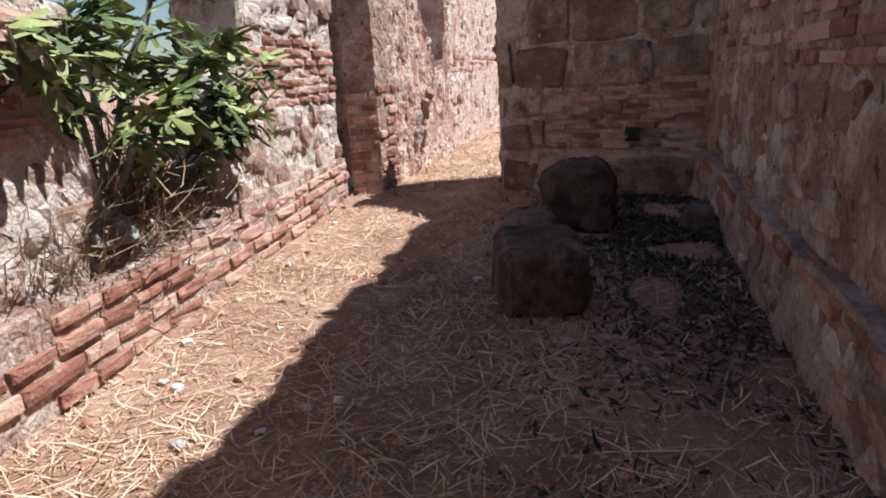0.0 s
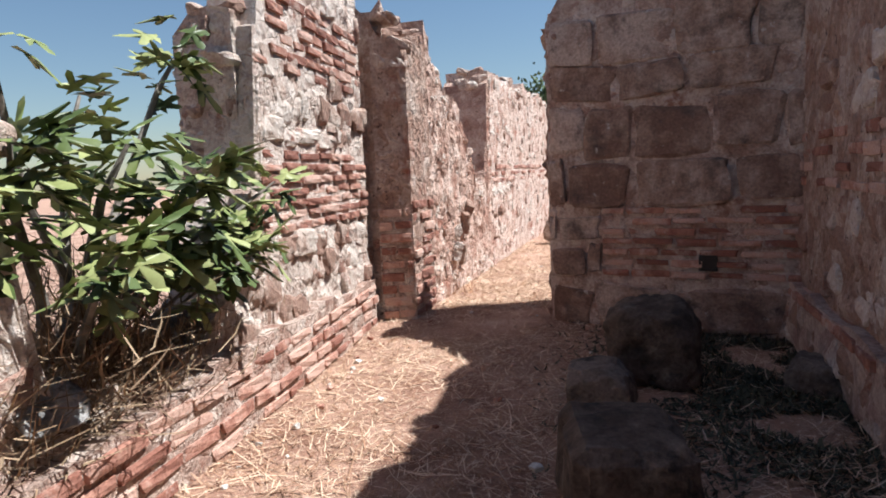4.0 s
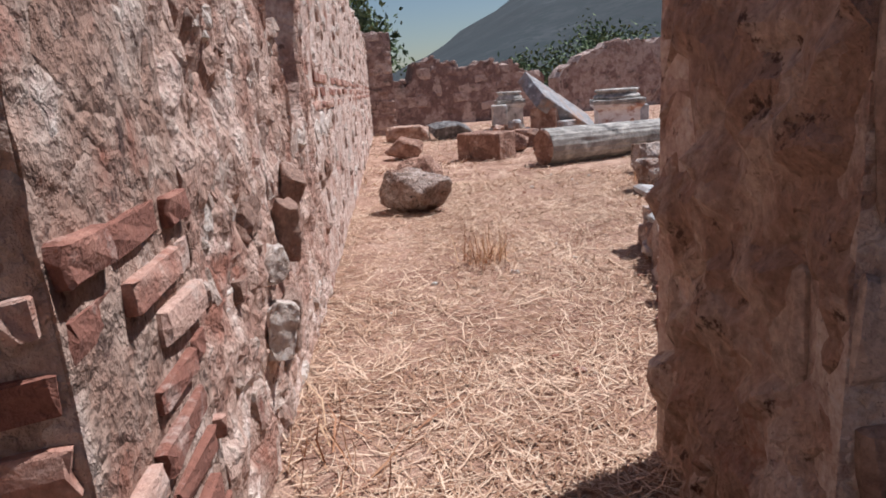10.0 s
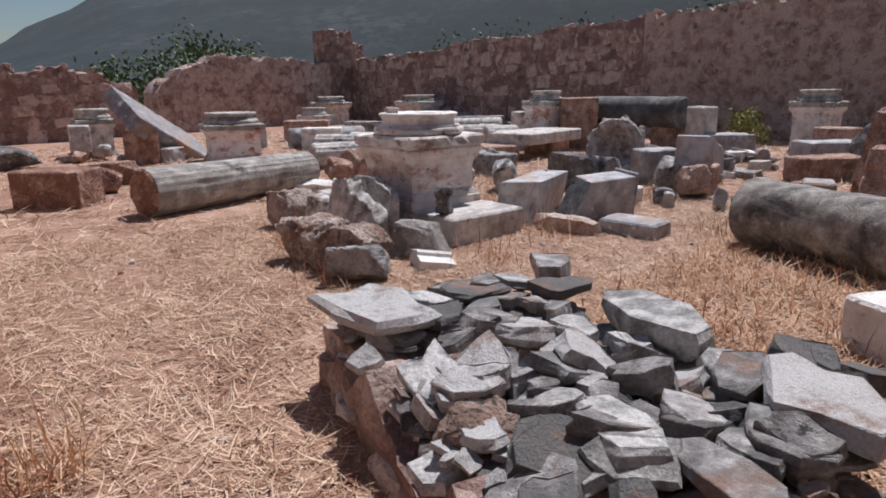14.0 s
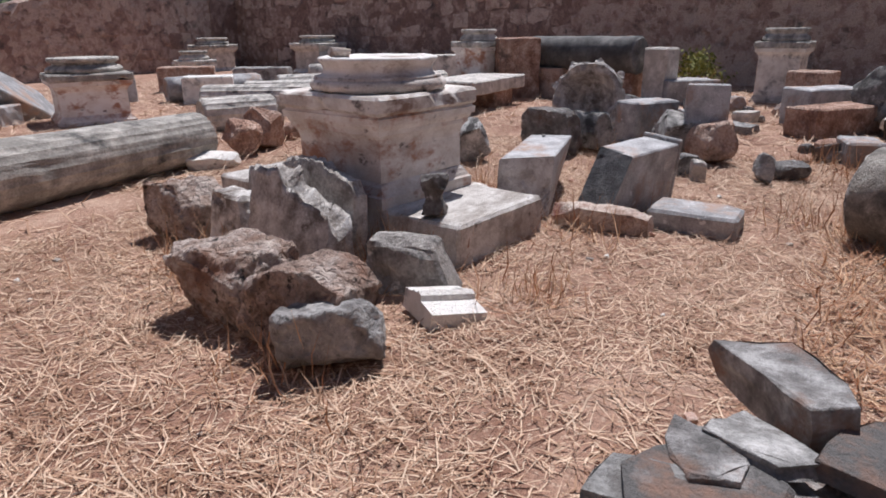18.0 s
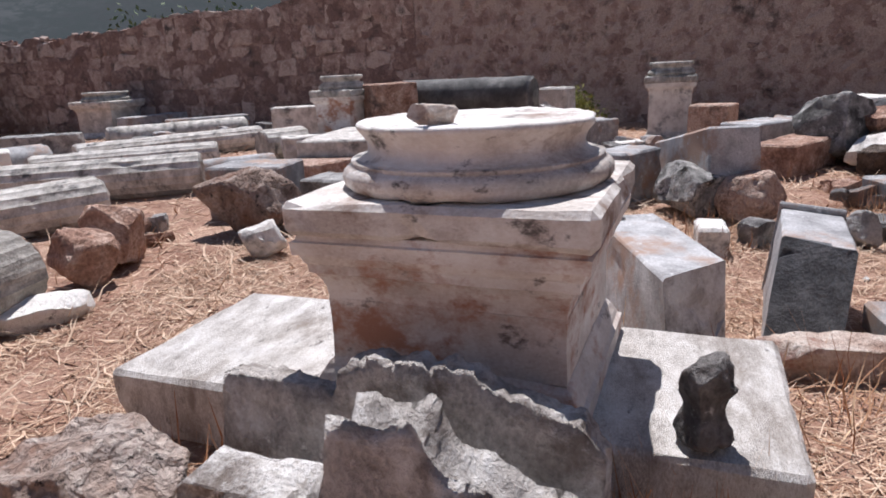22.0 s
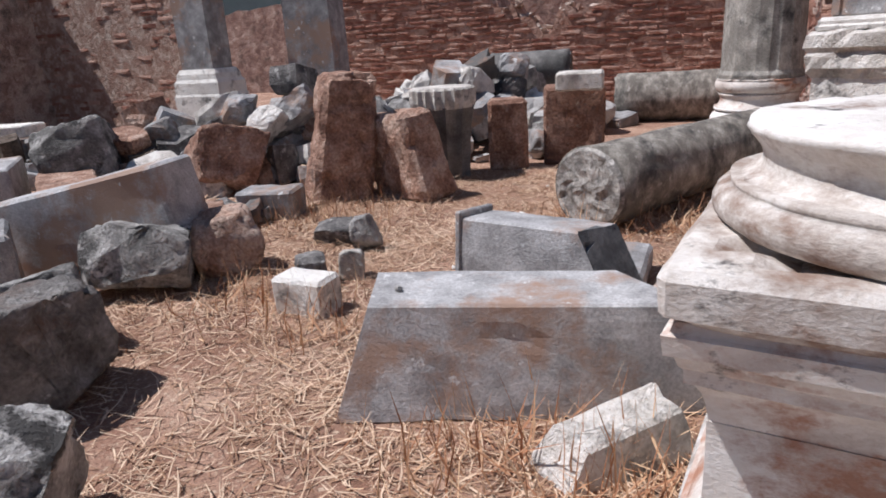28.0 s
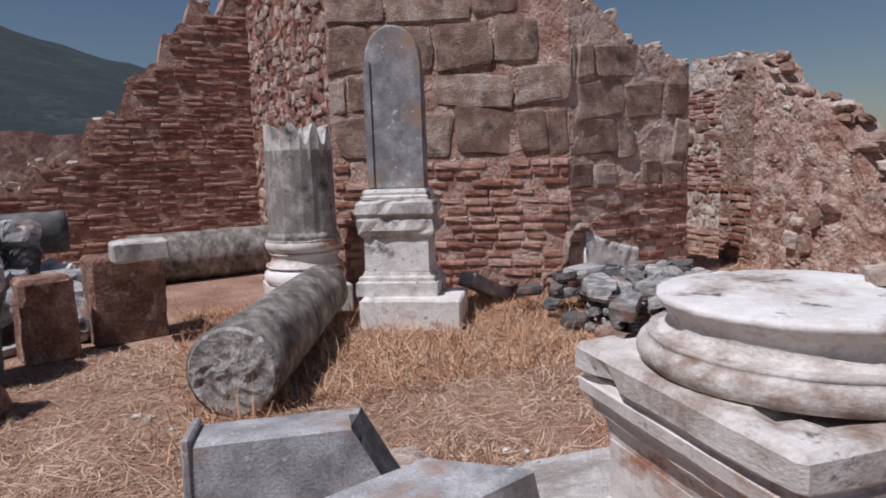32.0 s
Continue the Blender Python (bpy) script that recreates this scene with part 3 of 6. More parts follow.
# ---------- ground and distance ----------
def ground_height(x, y):
    return 0.018 * noise.noise(Vector((x * 0.7, y * 0.7, 3.0))) + 0.010 * noise.noise(Vector((x * 2.6, y * 2.6, 7.0)))


def make_ground():
    fine = np.concatenate([[-900, -300, -120, -60, -35, -20, -12, -8], np.arange(-5.0, 17.01, 0.16), [19, 23, 30, 45, 80, 160, 400, 900]])
    fy = np.concatenate([[-900, -300, -120, -60, -30, -15, -8], np.arange(-4.0, 24.01, 0.16), [26, 30, 36, 50, 90, 180, 400, 900]])
    verts = [(x, y, ground_height(x, y)) for x in fine for y in fy]
    w = len(fy)
    faces = [(i * w + j, (i + 1) * w + j, (i + 1) * w + j + 1, i * w + j + 1) for i in range(len(fine) - 1) for j in range(w - 1)]
    tagged(new("ground", raw("ground", verts, faces, EARTH, True)), "dry red-brown earth littered with straw", "ground", kind="structure")


make_ground()


def make_hill():
    """Scrub-covered hills round the east and north, seen over the walls."""
    az = [-130, -110, -100, -90, -78, -60, -30, 0, 25, 45, 58, 70, 76, 83, 92, 110]
    el = [4, 5.5, 6.5, 8.2, 11.4, 15, 19, 21, 19, 14.5, 11, 7.2, 4.3, 0.4, -0.5, -0.5]
    verts, faces = [], []
    nr = 14
    steps_a = np.arange(-130, 110.1, 1.5)
    for a in steps_a:
        e = float(np.interp(a, az, el))
        for k in range(nr + 1):
            f = k / nr
            far = 260 + 640 * f
            z = math.tan(radians(max(e, 0))) * 900 * f ** 0.85 + 9 * f * (e > 1) * noise.noise(Vector((a * 0.25, f * 4, 1))) - 0.5
            verts.append((far * math.cos(radians(a)), far * math.sin(radians(a)), z))
    w = nr + 1
    for i in range(len(steps_a) - 1):
        for k in range(nr):
            q = i * w + k
            faces.append((q, q + w, q + w + 1, q + 1))
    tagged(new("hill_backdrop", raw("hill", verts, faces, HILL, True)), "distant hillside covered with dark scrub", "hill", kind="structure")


make_hill()


def leaf_cloud(centre, size, count, seed, leaf, lumps=9):
    """Many small leaves in uneven clumps."""
    rnd = np.random.RandomState(seed)
    hubs = rnd.uniform(-1, 1, (lumps, 3)) * np.array(size) * 0.36
    pick = rnd.randint(0, lumps, count)
    p = hubs[pick] + rnd.normal(0, 1, (count, 3)) * np.array(size) * 0.13 + np.array(centre)
    a = rnd.normal(0, 1, (count, 3))
    a /= np.linalg.norm(a, axis=1)[:, None]
    b = np.cross(a, rnd.normal(0, 1, (count, 3)))
    b /= np.linalg.norm(b, axis=1)[:, None]
    s = leaf * rnd.uniform(0.6, 1.4, count)[:, None]
    verts = np.stack([p - a * s, p + b * s * 0.45, p + a * s, p - b * s * 0.45], 1).reshape(-1, 3)
    return verts.tolist(), [(4 * k, 4 * k + 1, 4 * k + 2, 4 * k + 3) for k in range(count)]


def pine(x, y, h, w, seed, label, category="tree"):
    tree = thing("pine_tree", pose(x, y, 0), label, category)
    rnd = random.Random(seed)
    bm = bmesh.new()
    tube(bm, [Vector((0, 0, -0.1)), Vector((0.1, 0.05, h * 0.4)), Vector((0.0, 0.1, h * 0.8))], [0.16, 0.11, 0.04], 7)
    for k in range(7):
        z = h * (0.35 + 0.07 * k)
        a = rnd.uniform(0, 6.28)
        tube(bm, [Vector((0.05, 0.05, z)), Vector((math.cos(a) * w * 0.4, math.sin(a) * w * 0.4, z + 0.3))], [0.05, 0.015], 5)
    part("trunk", bm, BARK, tree)
    v, f = leaf_cloud((0, 0, h * 0.68), (w, w, h * 0.62), 2600, seed, 0.13, lumps=16)
    ob = new("crown", raw("crown", v, f, PINE))
    ob.parent = tree
    return tree


pine(1.2, 27.5, 5.2, 2.6, 5, "dark green pine tree rising behind the ruined wall")
pine(2.6, 31.0, 4.0, 2.4, 8, "dark green pine tree rising behind the ruined wall")


def shrub(x, y, w, h, seed, mat, label, leaf=0.05, count=900, z=0.0):
    bush = thing("shrub", pose(x, y, z), label, "shrub")
    rnd = random.Random(seed)
    bm = bmesh.new()
    for k in range(6):
        a = rnd.uniform(0, 6.28)
        tube(bm, [Vector((0, 0, 0)), Vector((math.cos(a) * w * 0.3, math.sin(a) * w * 0.3, h * 0.7))], [0.02, 0.006], 5)
    part("stem", bm, DRY_TWIG, bush)
    v, f = leaf_cloud((0, 0, h * 0.55), (w, w, h), count, seed, leaf)
    v = [(p[0], p[1], max(p[2], 0.01)) for p in v]
    ob = new("foliage", raw("foliage", v, f, mat))
    ob.parent = bush


shrub(13.2, 34.5, 4.5, 3.1, 21, PINE, "dark green bush behind the ruined north wall", 0.12, 2400)
shrub(16.0, 36.0, 4.0, 3.6, 22, PINE, "dark green bush behind the ruined north wall", 0.12, 2200)
shrub(11.0, 36.5, 3.5, 2.4, 23, PINE, "dark green bush behind the ruined north wall", 0.12, 1600)
for n, (x, y, w, h) in enumerate(((21.0, 22.6, 2.6, 3.5), (21.4, 19.6, 3.4, 3.4), (21.2, 16.0, 2.4, 3.75), (21.5, 14.2, 2.8, 3.8), (21.3, 12.6, 2.2, 3.7), (21.6, 25.5, 2.4, 3.2))):
    shrub(x, y, w, h, 31 + n, PINE, "dark green bush beyond the long rubble wall", 0.09, 1300)
shrub(15.6, 12.2, 1.0, 0.75, 24, SHRUB, "yellow-green shrub beside a column base", 0.045, 900)

# ---------- walls of the passage ----------
masonry("wall_west_foot", (-1.09, -2.6), (-0.89, 5.95), 0.3, steps((0, 0.34), (3.4, 0.42), (5.4, 0.42), (6.6, 0.46), (8.5, 0.42)),
        [(0.0, 0.4, "brick", 0.098, 0.32)], "projecting foot of a wall in courses of worn red brick", MORTAR, (-1, 4.2, 0.2), 3, limits={"brick": 230}, uneven=0.02, crest=False)
masonry("wall_west", (-1.27, -2.6), (-0.955, 6.04), 0.32, steps((0, 2.7), (4.3, 2.5), (4.75, 1.9), (4.95, 0.8), (5.05, 0.5), (5.95, 0.46), (6.1, 0.75), (6.35, 1.05), (6.6, 1.25), (6.68, 2.2), (6.8, 2.55), (6.95, 2.73), (7.4, 2.86), (7.9, 2.98), (8.6, 2.9), (8.85, 2.8)),
        [(0.40, 0.98, "stone", 0.15, 0.2), (0.98, 1.54, "brick", 0.077, 0.30), (1.54, 2.0, "stone", 0.19, 0.24), (2.0, 2.5, "brick", 0.09, 0.26), (2.5, 3.0, "stone", 0.2, 0.3)],
        "tall broken wall of pale rubble with bands of red brick", MORTAR, (-1.1, 4.7, 1.0), 5, limits={"brick": 260, "stone": 160}, step=0.05, relief=0.036, fill=0.86, sink=-0.006)
masonry("wall_west_core", (-1.52, 4.06), (-1.13, 4.03), 0.2, steps((0, 2.2), (0.2, 2.4), (0.4, 2.3)), [(0.4, 2.4, "stone", 0.15, 0.2)], "broken end of the rubble wall", MORTAR, (-1.4, 4.0, 1), 6, limits={"stone": 60})
masonry("pier_recess", (-1.06, 6.26), (-0.80, 6.30), 0.4, steps((0, 2.95), (0.27, 2.85)), [], "shaded recess of bare mortar beside the door pier", MORTAR, (-0.9, 6.2, 1), 70, relief=0.02)
masonry("pier_front", (-0.87, 6.11), (-0.57, 6.16), 0.5, steps((0, 2.7), (0.1, 2.5), (0.33, 2.42)),
        [(0.0, 1.03, "brick", 0.118, 0.36), (2.45, 3.0, "brick", 0.1, 0.26)], "door pier of red brick below plastered stone blocks", PLASTER, (-0.8, 6, 1), 7, relief=0.022, step=0.05, brick_fill=1.0, limits={"brick": 60})
masonry("pier_side", (-0.565, 6.16), (-0.49, 6.78), 0.4, steps((0, 2.42), (0.35, 2.5), (0.5, 2.72), (0.65, 2.6)),
        [(0.0, 1.03, "brick", 0.108, 0.3)], "sunlit side of the door pier in brick and plastered stone", PLASTER, (-0.5, 6.4, 1), 8, relief=0.012, step=0.035, brick_fill=0.96, limits={"brick": 80})
masonry("wall_yard_west", (-0.5, 6.78), (-0.1, 9.45), 0.6, steps((0, 2.72), (0.5, 2.2), (1.0, 2.05), (1.3, 1.95), (1.5, 1.6), (1.75, 1.25), (2.2, 1.12), (2.35, 1.3), (2.5, 2.35), (2.7, 2.6)),
        [(0.0, 0.95, "stone", 0.13, 0.15), (0.95, 1.25, "block", 0.26, 0.42), (1.25, 2.7, "stone", 0.10, 0.11)], "rough pink rubble wall with a ragged gap in its top", ROSE_PLASTER, (-0.4, 7.6, 0.8), 9, step=0.045, relief=0.034, fill=0.62, sink=0.022, limits={"stone": 260, "block": 10})
masonry("wall_yard_west_far", (-0.1, 9.45), (2.0, 24.6), 0.6, steps((0, 2.62), (1.5, 2.65), (3, 2.75), (8, 2.7), (15.3, 2.75)),
        [(0.05, 1.15, "stone", 0.15, 0.2), (1.15, 1.4, "brick", 0.1, 0.3), (1.4, 2.75, "stone", 0.14, 0.18)], "long rough pink rubble wall with an uneven top", ROSE_PLASTER, (0, 10, 1), 10, step=0.12, relief=0.02, fill=0.65, sink=0.018, brick_fill=0.85, limits={"stone": 150, "brick": 90})
masonry("wall_cross", (0.66, 6.07), (2.44, 5.32), 0.75, steps((0, 2.42), (0.1, 2.46), (0.16, 2.84), (0.55, 2.86), (0.75, 2.95), (1.0, 3.15), (1.3, 3.55), (2.0, 4.1)),
        [(0.0, 0.42, "block", 0.3, 0.45), (0.42, 1.0, "brick", 0.085, 0.3, 0.46, 1.95), (0.42, 0.98, "block", 0.28, 0.44, 0.0, 0.46), (0.98, 2.85, "block", 0.34, 0.46), (2.85, 3.6, "stone", 0.2, 0.3)],
        "door wall of brown stone blocks with brick courses low down", MORTAR, (1.2, 5.8, 1.2), 12, limits={"block": 120, "brick": 90, "stone": 40}, relief=0.006, sink=-0.022, fill=0.97, holes=((1.28, 1.42, 0.5, 0.62),))
masonry("jamb_east", (0.84, 6.95), (0.66, 6.07), 0.4, steps((0, 2.7), (0.4, 2.6), (0.82, 2.42)), [(0.0, 0.5, "stone", 0.3, 0.4), (0.5, 2.6, "block", 0.36, 0.5)],
        "worn door jamb of plastered stone blocks", PLASTER, (0.7, 6.4, 1), 13, relief=0.09, step=0.06, sink=0.035, fill=0.5, limits={"block": 40})
masonry("wall_east_passage", (2.43, 5.42), (1.1, -3.4), 0.6, steps((0, 4.35), (3.5, 4.0), (9, 3.95)),
        [(0.0, 0.36, "stone", 0.2, 0.3), (0.36, 0.46, "brick", 0.1, 0.34), (0.5, 1.1, "stone", 0.2, 0.24), (1.12, 1.5, "brick", 0.1, 0.3), (1.55, 3.5, "stone", 0.22, 0.26)], "tall wall of rough pink plaster over rubble with a brick band", PLASTER, (2.1, 3.2, 1), 14, step=0.08, relief=0.026, fill=0.7, sink=0.008, limits={"brick": 150, "stone": 90})
masonry("wall_east_foot", (2.36, 5.40), (1.04, -3.4), 0.3, steps((0, 0.44), (9, 0.42)), [(0.0, 0.32, "stone", 0.15, 0.2), (0.33, 0.44, "brick", 0.1, 0.34)], "projecting rubble foot of a wall topped with red brick", SHADE_WALL, (2.0, 3.4, 0.3), 71, relief=0.03, fill=0.6, sink=0.01, uneven=0.015, crest=False, limits={"brick": 40, "stone": 60})
masonry("wall_passage_end", (1.6, -3.2), (-1.6, -2.6), 0.5, steps((0, 3), (3.2, 2.6)), [], "plain rubble wall closing the passage", MORTAR, (0, -3, 1), 15, step=0.4)
put_hole = thing("putlog_hole", pose(1.84, 5.555, 0.56, 0, 0, -23), "small square dark socket in the door wall", "wall socket", kind="structure")
# A solid block on the wall face, its black colour imitating the socket's depth.
part("void", box(0.13, 0.03, 0.12, 0, 1, 0, 0, 0, base=-0.06), HOLE, put_hole)

for n, (y, z, w, d, h) in enumerate(((8.08, 0.80, 0.13, 0.26, 0.20), (7.86, 0.62, 0.12, 0.16, 0.26), (7.58, 0.60, 0.11, 0.18, 0.16), (7.50, 0.34, 0.12, 0.20, 0.24), (7.72, 0.28, 0.10, 0.16, 0.26))):
    me = boulder(w, d, h, 170 + n, detail=700, amp=0.06)
    bmesh.ops.recalc_face_normals(me, faces=me.faces)
    stone_mesh = bpy.data.meshes.new("projecting_stone")
    me.to_mesh(stone_mesh)
    me.free()
    ob = new("projecting_stone", finish(stone_mesh, RUBBLE, True))
    ob.matrix_world = pose(-0.5 + (y - 6.78) * 0.15 + 0.02, y, z, 0, 8, 8)
    tagged(ob, "pale stone standing proud of the rubble wall", "wall stone", kind="structure")

# ---------- walls of the yard ----------
masonry("wall_yard_south", (4.95, 5.45), (2.6, 6.98), 0.8, steps((0, 3.5), (0.4, 3.6), (1.8, 3.75), (2.75, 3.5)),
        [(0.0, 1.6, "brick", 0.105, 0.32), (1.6, 3.7, "block", 0.44, 0.66)], "high ruined wall of large stone blocks over red brick courses", ROSE_PLASTER, (3.4, 6.5, 1), 16, relief=0.014, sink=-0.024, fill=0.96, brick_fill=0.85, limits={"brick": 200, "block": 60, "stone": 40})
masonry("wall_yard_south_low", (2.6, 6.98), (0.84, 6.97), 0.5, steps((0, 3.4), (0.5, 3.2), (0.9, 2.8), (1.8, 2.6)),
        [(0.0, 1.2, "brick", 0.105, 0.3), (1.2, 2.7, "block", 0.36, 0.5)], "ruined wall of stone blocks over brick beside the doorway", ROSE_PLASTER, (1.5, 7, 1), 17, step=0.06, relief=0.014, fill=0.7, sink=-0.016, brick_fill=0.85, limits={"brick": 80, "block": 30})
masonry("wall_south_brick", (14.2, 1.6), (5.2, 1.0), 0.9, steps((0, 3.2), (3, 2.6), (5.3, 1.6), (6.2, 1.9), (7.0, 3.1), (7.8, 4.1), (9.0, 4.6)),
        [(0.0, 4.6, "brick", 0.092, 0.36)], "ruined red brick wall with a ragged stepped top", ROSE_PLASTER, (8, 1.5, 1), 18, relief=0.03, uneven=0.2, brick_fill=0.92, limits={"brick": 200})
masonry("wall_south_return", (5.25, 1.0), (4.85, 5.5), 0.7, steps((0, 4.6), (2, 4.2), (4.5, 3.6)), [(0.0, 4.4, "dark", 0.16, 0.24)], "rubble core of a broken cross wall", RED_CORE, (5, 3, 1), 19, relief=0.08, uneven=0.14, limits={"dark": 120})
masonry("wall_south_back", (24, -4.5), (4, -5.5), 0.8, steps((0, 2.6), (12, 2.7), (20, 2.6)), [], "dark wall of the rooms beyond", SHADE_WALL, (8, -5, 1), 20, step=0.4)
masonry("wall_south_corner", (18.0, 5.2), (13.85, 5.15), 0.7, steps((0, 3.4), (4, 3.4)), [(0.0, 3.4, "brick", 0.10, 0.36)], "sunlit wall of worn brick in the yard's corner", MORTAR, (14, 5.2, 1), 21, relief=0.03, brick_fill=0.45, sink=0.03, limits={"brick": 160})
masonry("wall_east", (17.9, 5.3), (17.6, 5.15), 0.4, steps((0, 3.3), (1, 3.3)), [], "end of the long rubble wall", SHADE_WALL, (17, 5, 1), 22)
masonry("wall_east_near", (18.2, 16.2), (17.4, 4.6), 0.7, steps((0, 3.2), (11.7, 3.6)), [(0.0, 3.5, "dark", 0.17, 0.21)], "long rubble wall in its own shade", SHADE_WALL, (17.6, 10, 1), 23, relief=0.05, fill=0.6, sink=0.03, limits={"dark": 200})
masonry("wall_east_far", (18.7, 30.2), (18.2, 16.2), 0.7, steps((0, 2.45), (14, 3.2)), [(0.0, 3.1, "dark", 0.34, 0.45)], "long rubble wall in its own shade", SHADE_WALL, (19, 18, 1), 24, step=0.3, relief=0.06, limits={"dark": 60})
masonry("wall_north_east", (9.6, 28.6), (18.9, 30.0), 0.8, steps((0, 1.2), (0.9, 2.0), (1.6, 2.4), (5, 2.45), (9.5, 2.5)), [(0.0, 2.8, "dark", 0.34, 0.45)], "ruined rubble wall with a broken sloping end", SHADE_WALL, (11, 29, 1), 25, step=0.25, relief=0.06, uneven=0.12, limits={"dark": 60})
masonry("wall_north", (2.2, 27.4), (9.0, 28.6), 0.7, steps((0, 1.5), (1.6, 1.55), (1.7, 2.1), (3.4, 2.1), (3.5, 1.7), (4.2, 2.2), (6.9, 1.6)), [(0.0, 2.2, "dark", 0.3, 0.4)], "low ruined wall of brown rubble and brick", SHADE_WALL, (4, 27, 1), 26, step=0.2, relief=0.06, uneven=0.12, limits={"dark": 60})
masonry("pier_north_west", (1.8, 24.6), (2.75, 24.75), 0.7, steps((0, 2.9), (0.95, 2.85)), [(0.0, 2.85, "dark", 0.2, 0.3)], "brown brick pier at the yard's corner", SHADE_WALL, (2, 24.6, 1), 27, limits={"dark": 60})
masonry("pier_north_east", (17.4, 29.7), (19.4, 30.0), 1.0, steps((0, 3.7), (1.3, 3.7), (1.4, 3.2), (2.0, 3.2)), [(2.2, 3.7, "dark", 0.3, 0.4)], "brown pier standing above the rubble wall", SHADE_WALL, (23, 34, 1), 28, limits={"dark": 30})

# ---------- loose stones and architectural pieces ----------
def solo(name, bm, mat, m, label, category, group="", smooth=False):
    me = bpy.data.meshes.new(name)
    bmesh.ops.recalc_face_normals(bm, faces=bm.faces)
    bm.to_mesh(me)
    bm.free()
    ob = new(name, finish(me, mat, smooth))
    ob.matrix_world = m
    return tagged(ob, label, category, group)


def spot(left, right, depth, z=-0.02, rx=0, ry=0, rz=0):
    """The pose of a thing whose near edge on the ground runs from left to right, and its length."""
    dx, dy = right[0] - left[0], right[1] - left[1]
    n = math.hypot(dx, dy)
    return pose((left[0] + right[0]) / 2 - dy / n * depth / 2, (left[1] + right[1]) / 2 + dx / n * depth / 2, z, rx, ry, math.degrees(math.atan2(dy, dx)) + rz), n


def rock_at(left, right, depth, h, seed, mat, label, name="rock", nearer=0.0, **kw):
    m, w = spot(left, right, depth)
    m = m @ Matrix.Translation((0, -nearer, 0))
    return solo(name, boulder(w * 1.06, depth, h * 1.04, seed, **kw), mat, m, label, "rock", "loose rocks in the yard", True)


def block_at(left, right, depth, h, seed, mat, label, name="stone_block", bevel=0.015, ragged=0.04, amp=0.007, rx=0, ry=0, rz=0, z=-0.02, taper=(1, 1), shear=(0, 0), step=0.1):
    m, w = spot(left, right, depth, z, rx, ry, rz)
    return solo(name, box(w, depth, h + 0.02, bevel, step, amp, seed, ragged, taper, shear), mat, m, label, "stone block", "fallen building stones")


def cut_end(bm, co, no, amp, seed):
    """Breaks an end off along a rough plane."""
    geom = bm.verts[:] + bm.edges[:] + bm.faces[:]
    res = bmesh.ops.bisect_plane(bm, geom=geom, plane_co=co, plane_no=no, clear_outer=True)
    edges = [e for e in res["geom_cut"] if isinstance(e, bmesh.types.BMEdge)]
    made = bmesh.ops.contextual_create(bm, geom=edges)["faces"] if edges else []
    made = bmesh.ops.triangulate(bm, faces=made)["faces"] if made else []
    for _ in range(3):
        es = list({e for f in made if f.is_valid for e in f.edges if all(g in set(made) for g in e.link_faces) and e.calc_length() > 0.06})
        if not es:
            break
        got = bmesh.ops.subdivide_edges(bm, edges=es, cuts=1)
        made = list({f for f in got["geom"] if isinstance(f, bmesh.types.BMFace)} | {f for f in made if f.is_valid})
        tri = bmesh.ops.triangulate(bm, faces=[f for f in made if len(f.verts) > 3])["faces"]
        made = list({f for f in made if f.is_valid} | set(tri))
    no = Vector(no).normalized()
    rim = {v for f in made for e in f.edges if not all(g in set(made) for g in e.link_faces) for v in e.verts}
    for v in {v for f in made for v in f.verts} - rim:
        v.co += no * amp * (noise.noise(v.co * 9 + Vector((seed, 0, 0))) + 0.6 * noise.noise(v.co * 23)) - no * amp * 0.3
    co = Vector(co)
    bmesh.ops.recalc_face_normals(bm, faces=bm.faces)
    bm.normal_update()
    for f in bm.faces:
        if f.normal.dot(no) > 0.5 and all((v.co - co).dot(no) > -2.2 * amp for v in f.verts):
            f.material_index = 1
    return bm


def lying_column(name, p0, p1, r, label, mat, flutes=0, seed=0, end=None, r2=None, category="column", z=0.0, tilt=0.0, fillet=False):
    """A column shaft lying on the ground from p0 to p1, with broken ends."""
    d = Vector((p1[0] - p0[0], p1[1] - p0[1], 0))
    length = d.length
    r2 = r2 or r
    n = 72 if flutes else 40
    prof = [(r + (r2 - r) * k / 12, length * k / 12) for k in range(13)]
    if fillet:
        prof = [(r * 1.09, 0), (r * 1.10, 0.03), (r * 1.06, 0.05), (r, 0.09)] + prof[1:]
    bm = lathe(prof, n, flutes, r * 0.035)
    rough(bm, 0.008, 4, seed, 0.05)
    thing_ = thing(name, Matrix.Translation((p0[0], p0[1], r + z - 0.02)) @ d.to_track_quat("Z", "Y").to_matrix().to_4x4() @ pose(0, 0, 0, tilt, 0, seed * 37), label, category)
    part("shaft", bm, mat, thing_, smooth=not flutes)
    for at, rr, flip in ((0, r, -1), (length, r2, 1)):
        cap = lathe([(rr * 0.97, 0), (rr * 0.9, 0.003), (rr * 0.75, 0.004), (rr * 0.6, 0.004), (rr * 0.45, 0.005), (rr * 0.3, 0.006), (rr * 0.15, 0.006)], 30)
        for v in cap.verts:
            v.co.z = flip * (0.006 + abs(v.co.z) + (0.022 * (noise.noise(v.co * 14 + Vector((seed, at, 0))) + 0.6 * noise.noise(v.co * 37 + Vector((seed, at, 3))) + 0.8) if v.co.length < rr * 0.93 else -0.01))
        turned(cap, Matrix.Translation((0, 0, at)))
        part("broken_end", cap, end or mat, thing_, "rough broken end of the shaft")
    return thing_


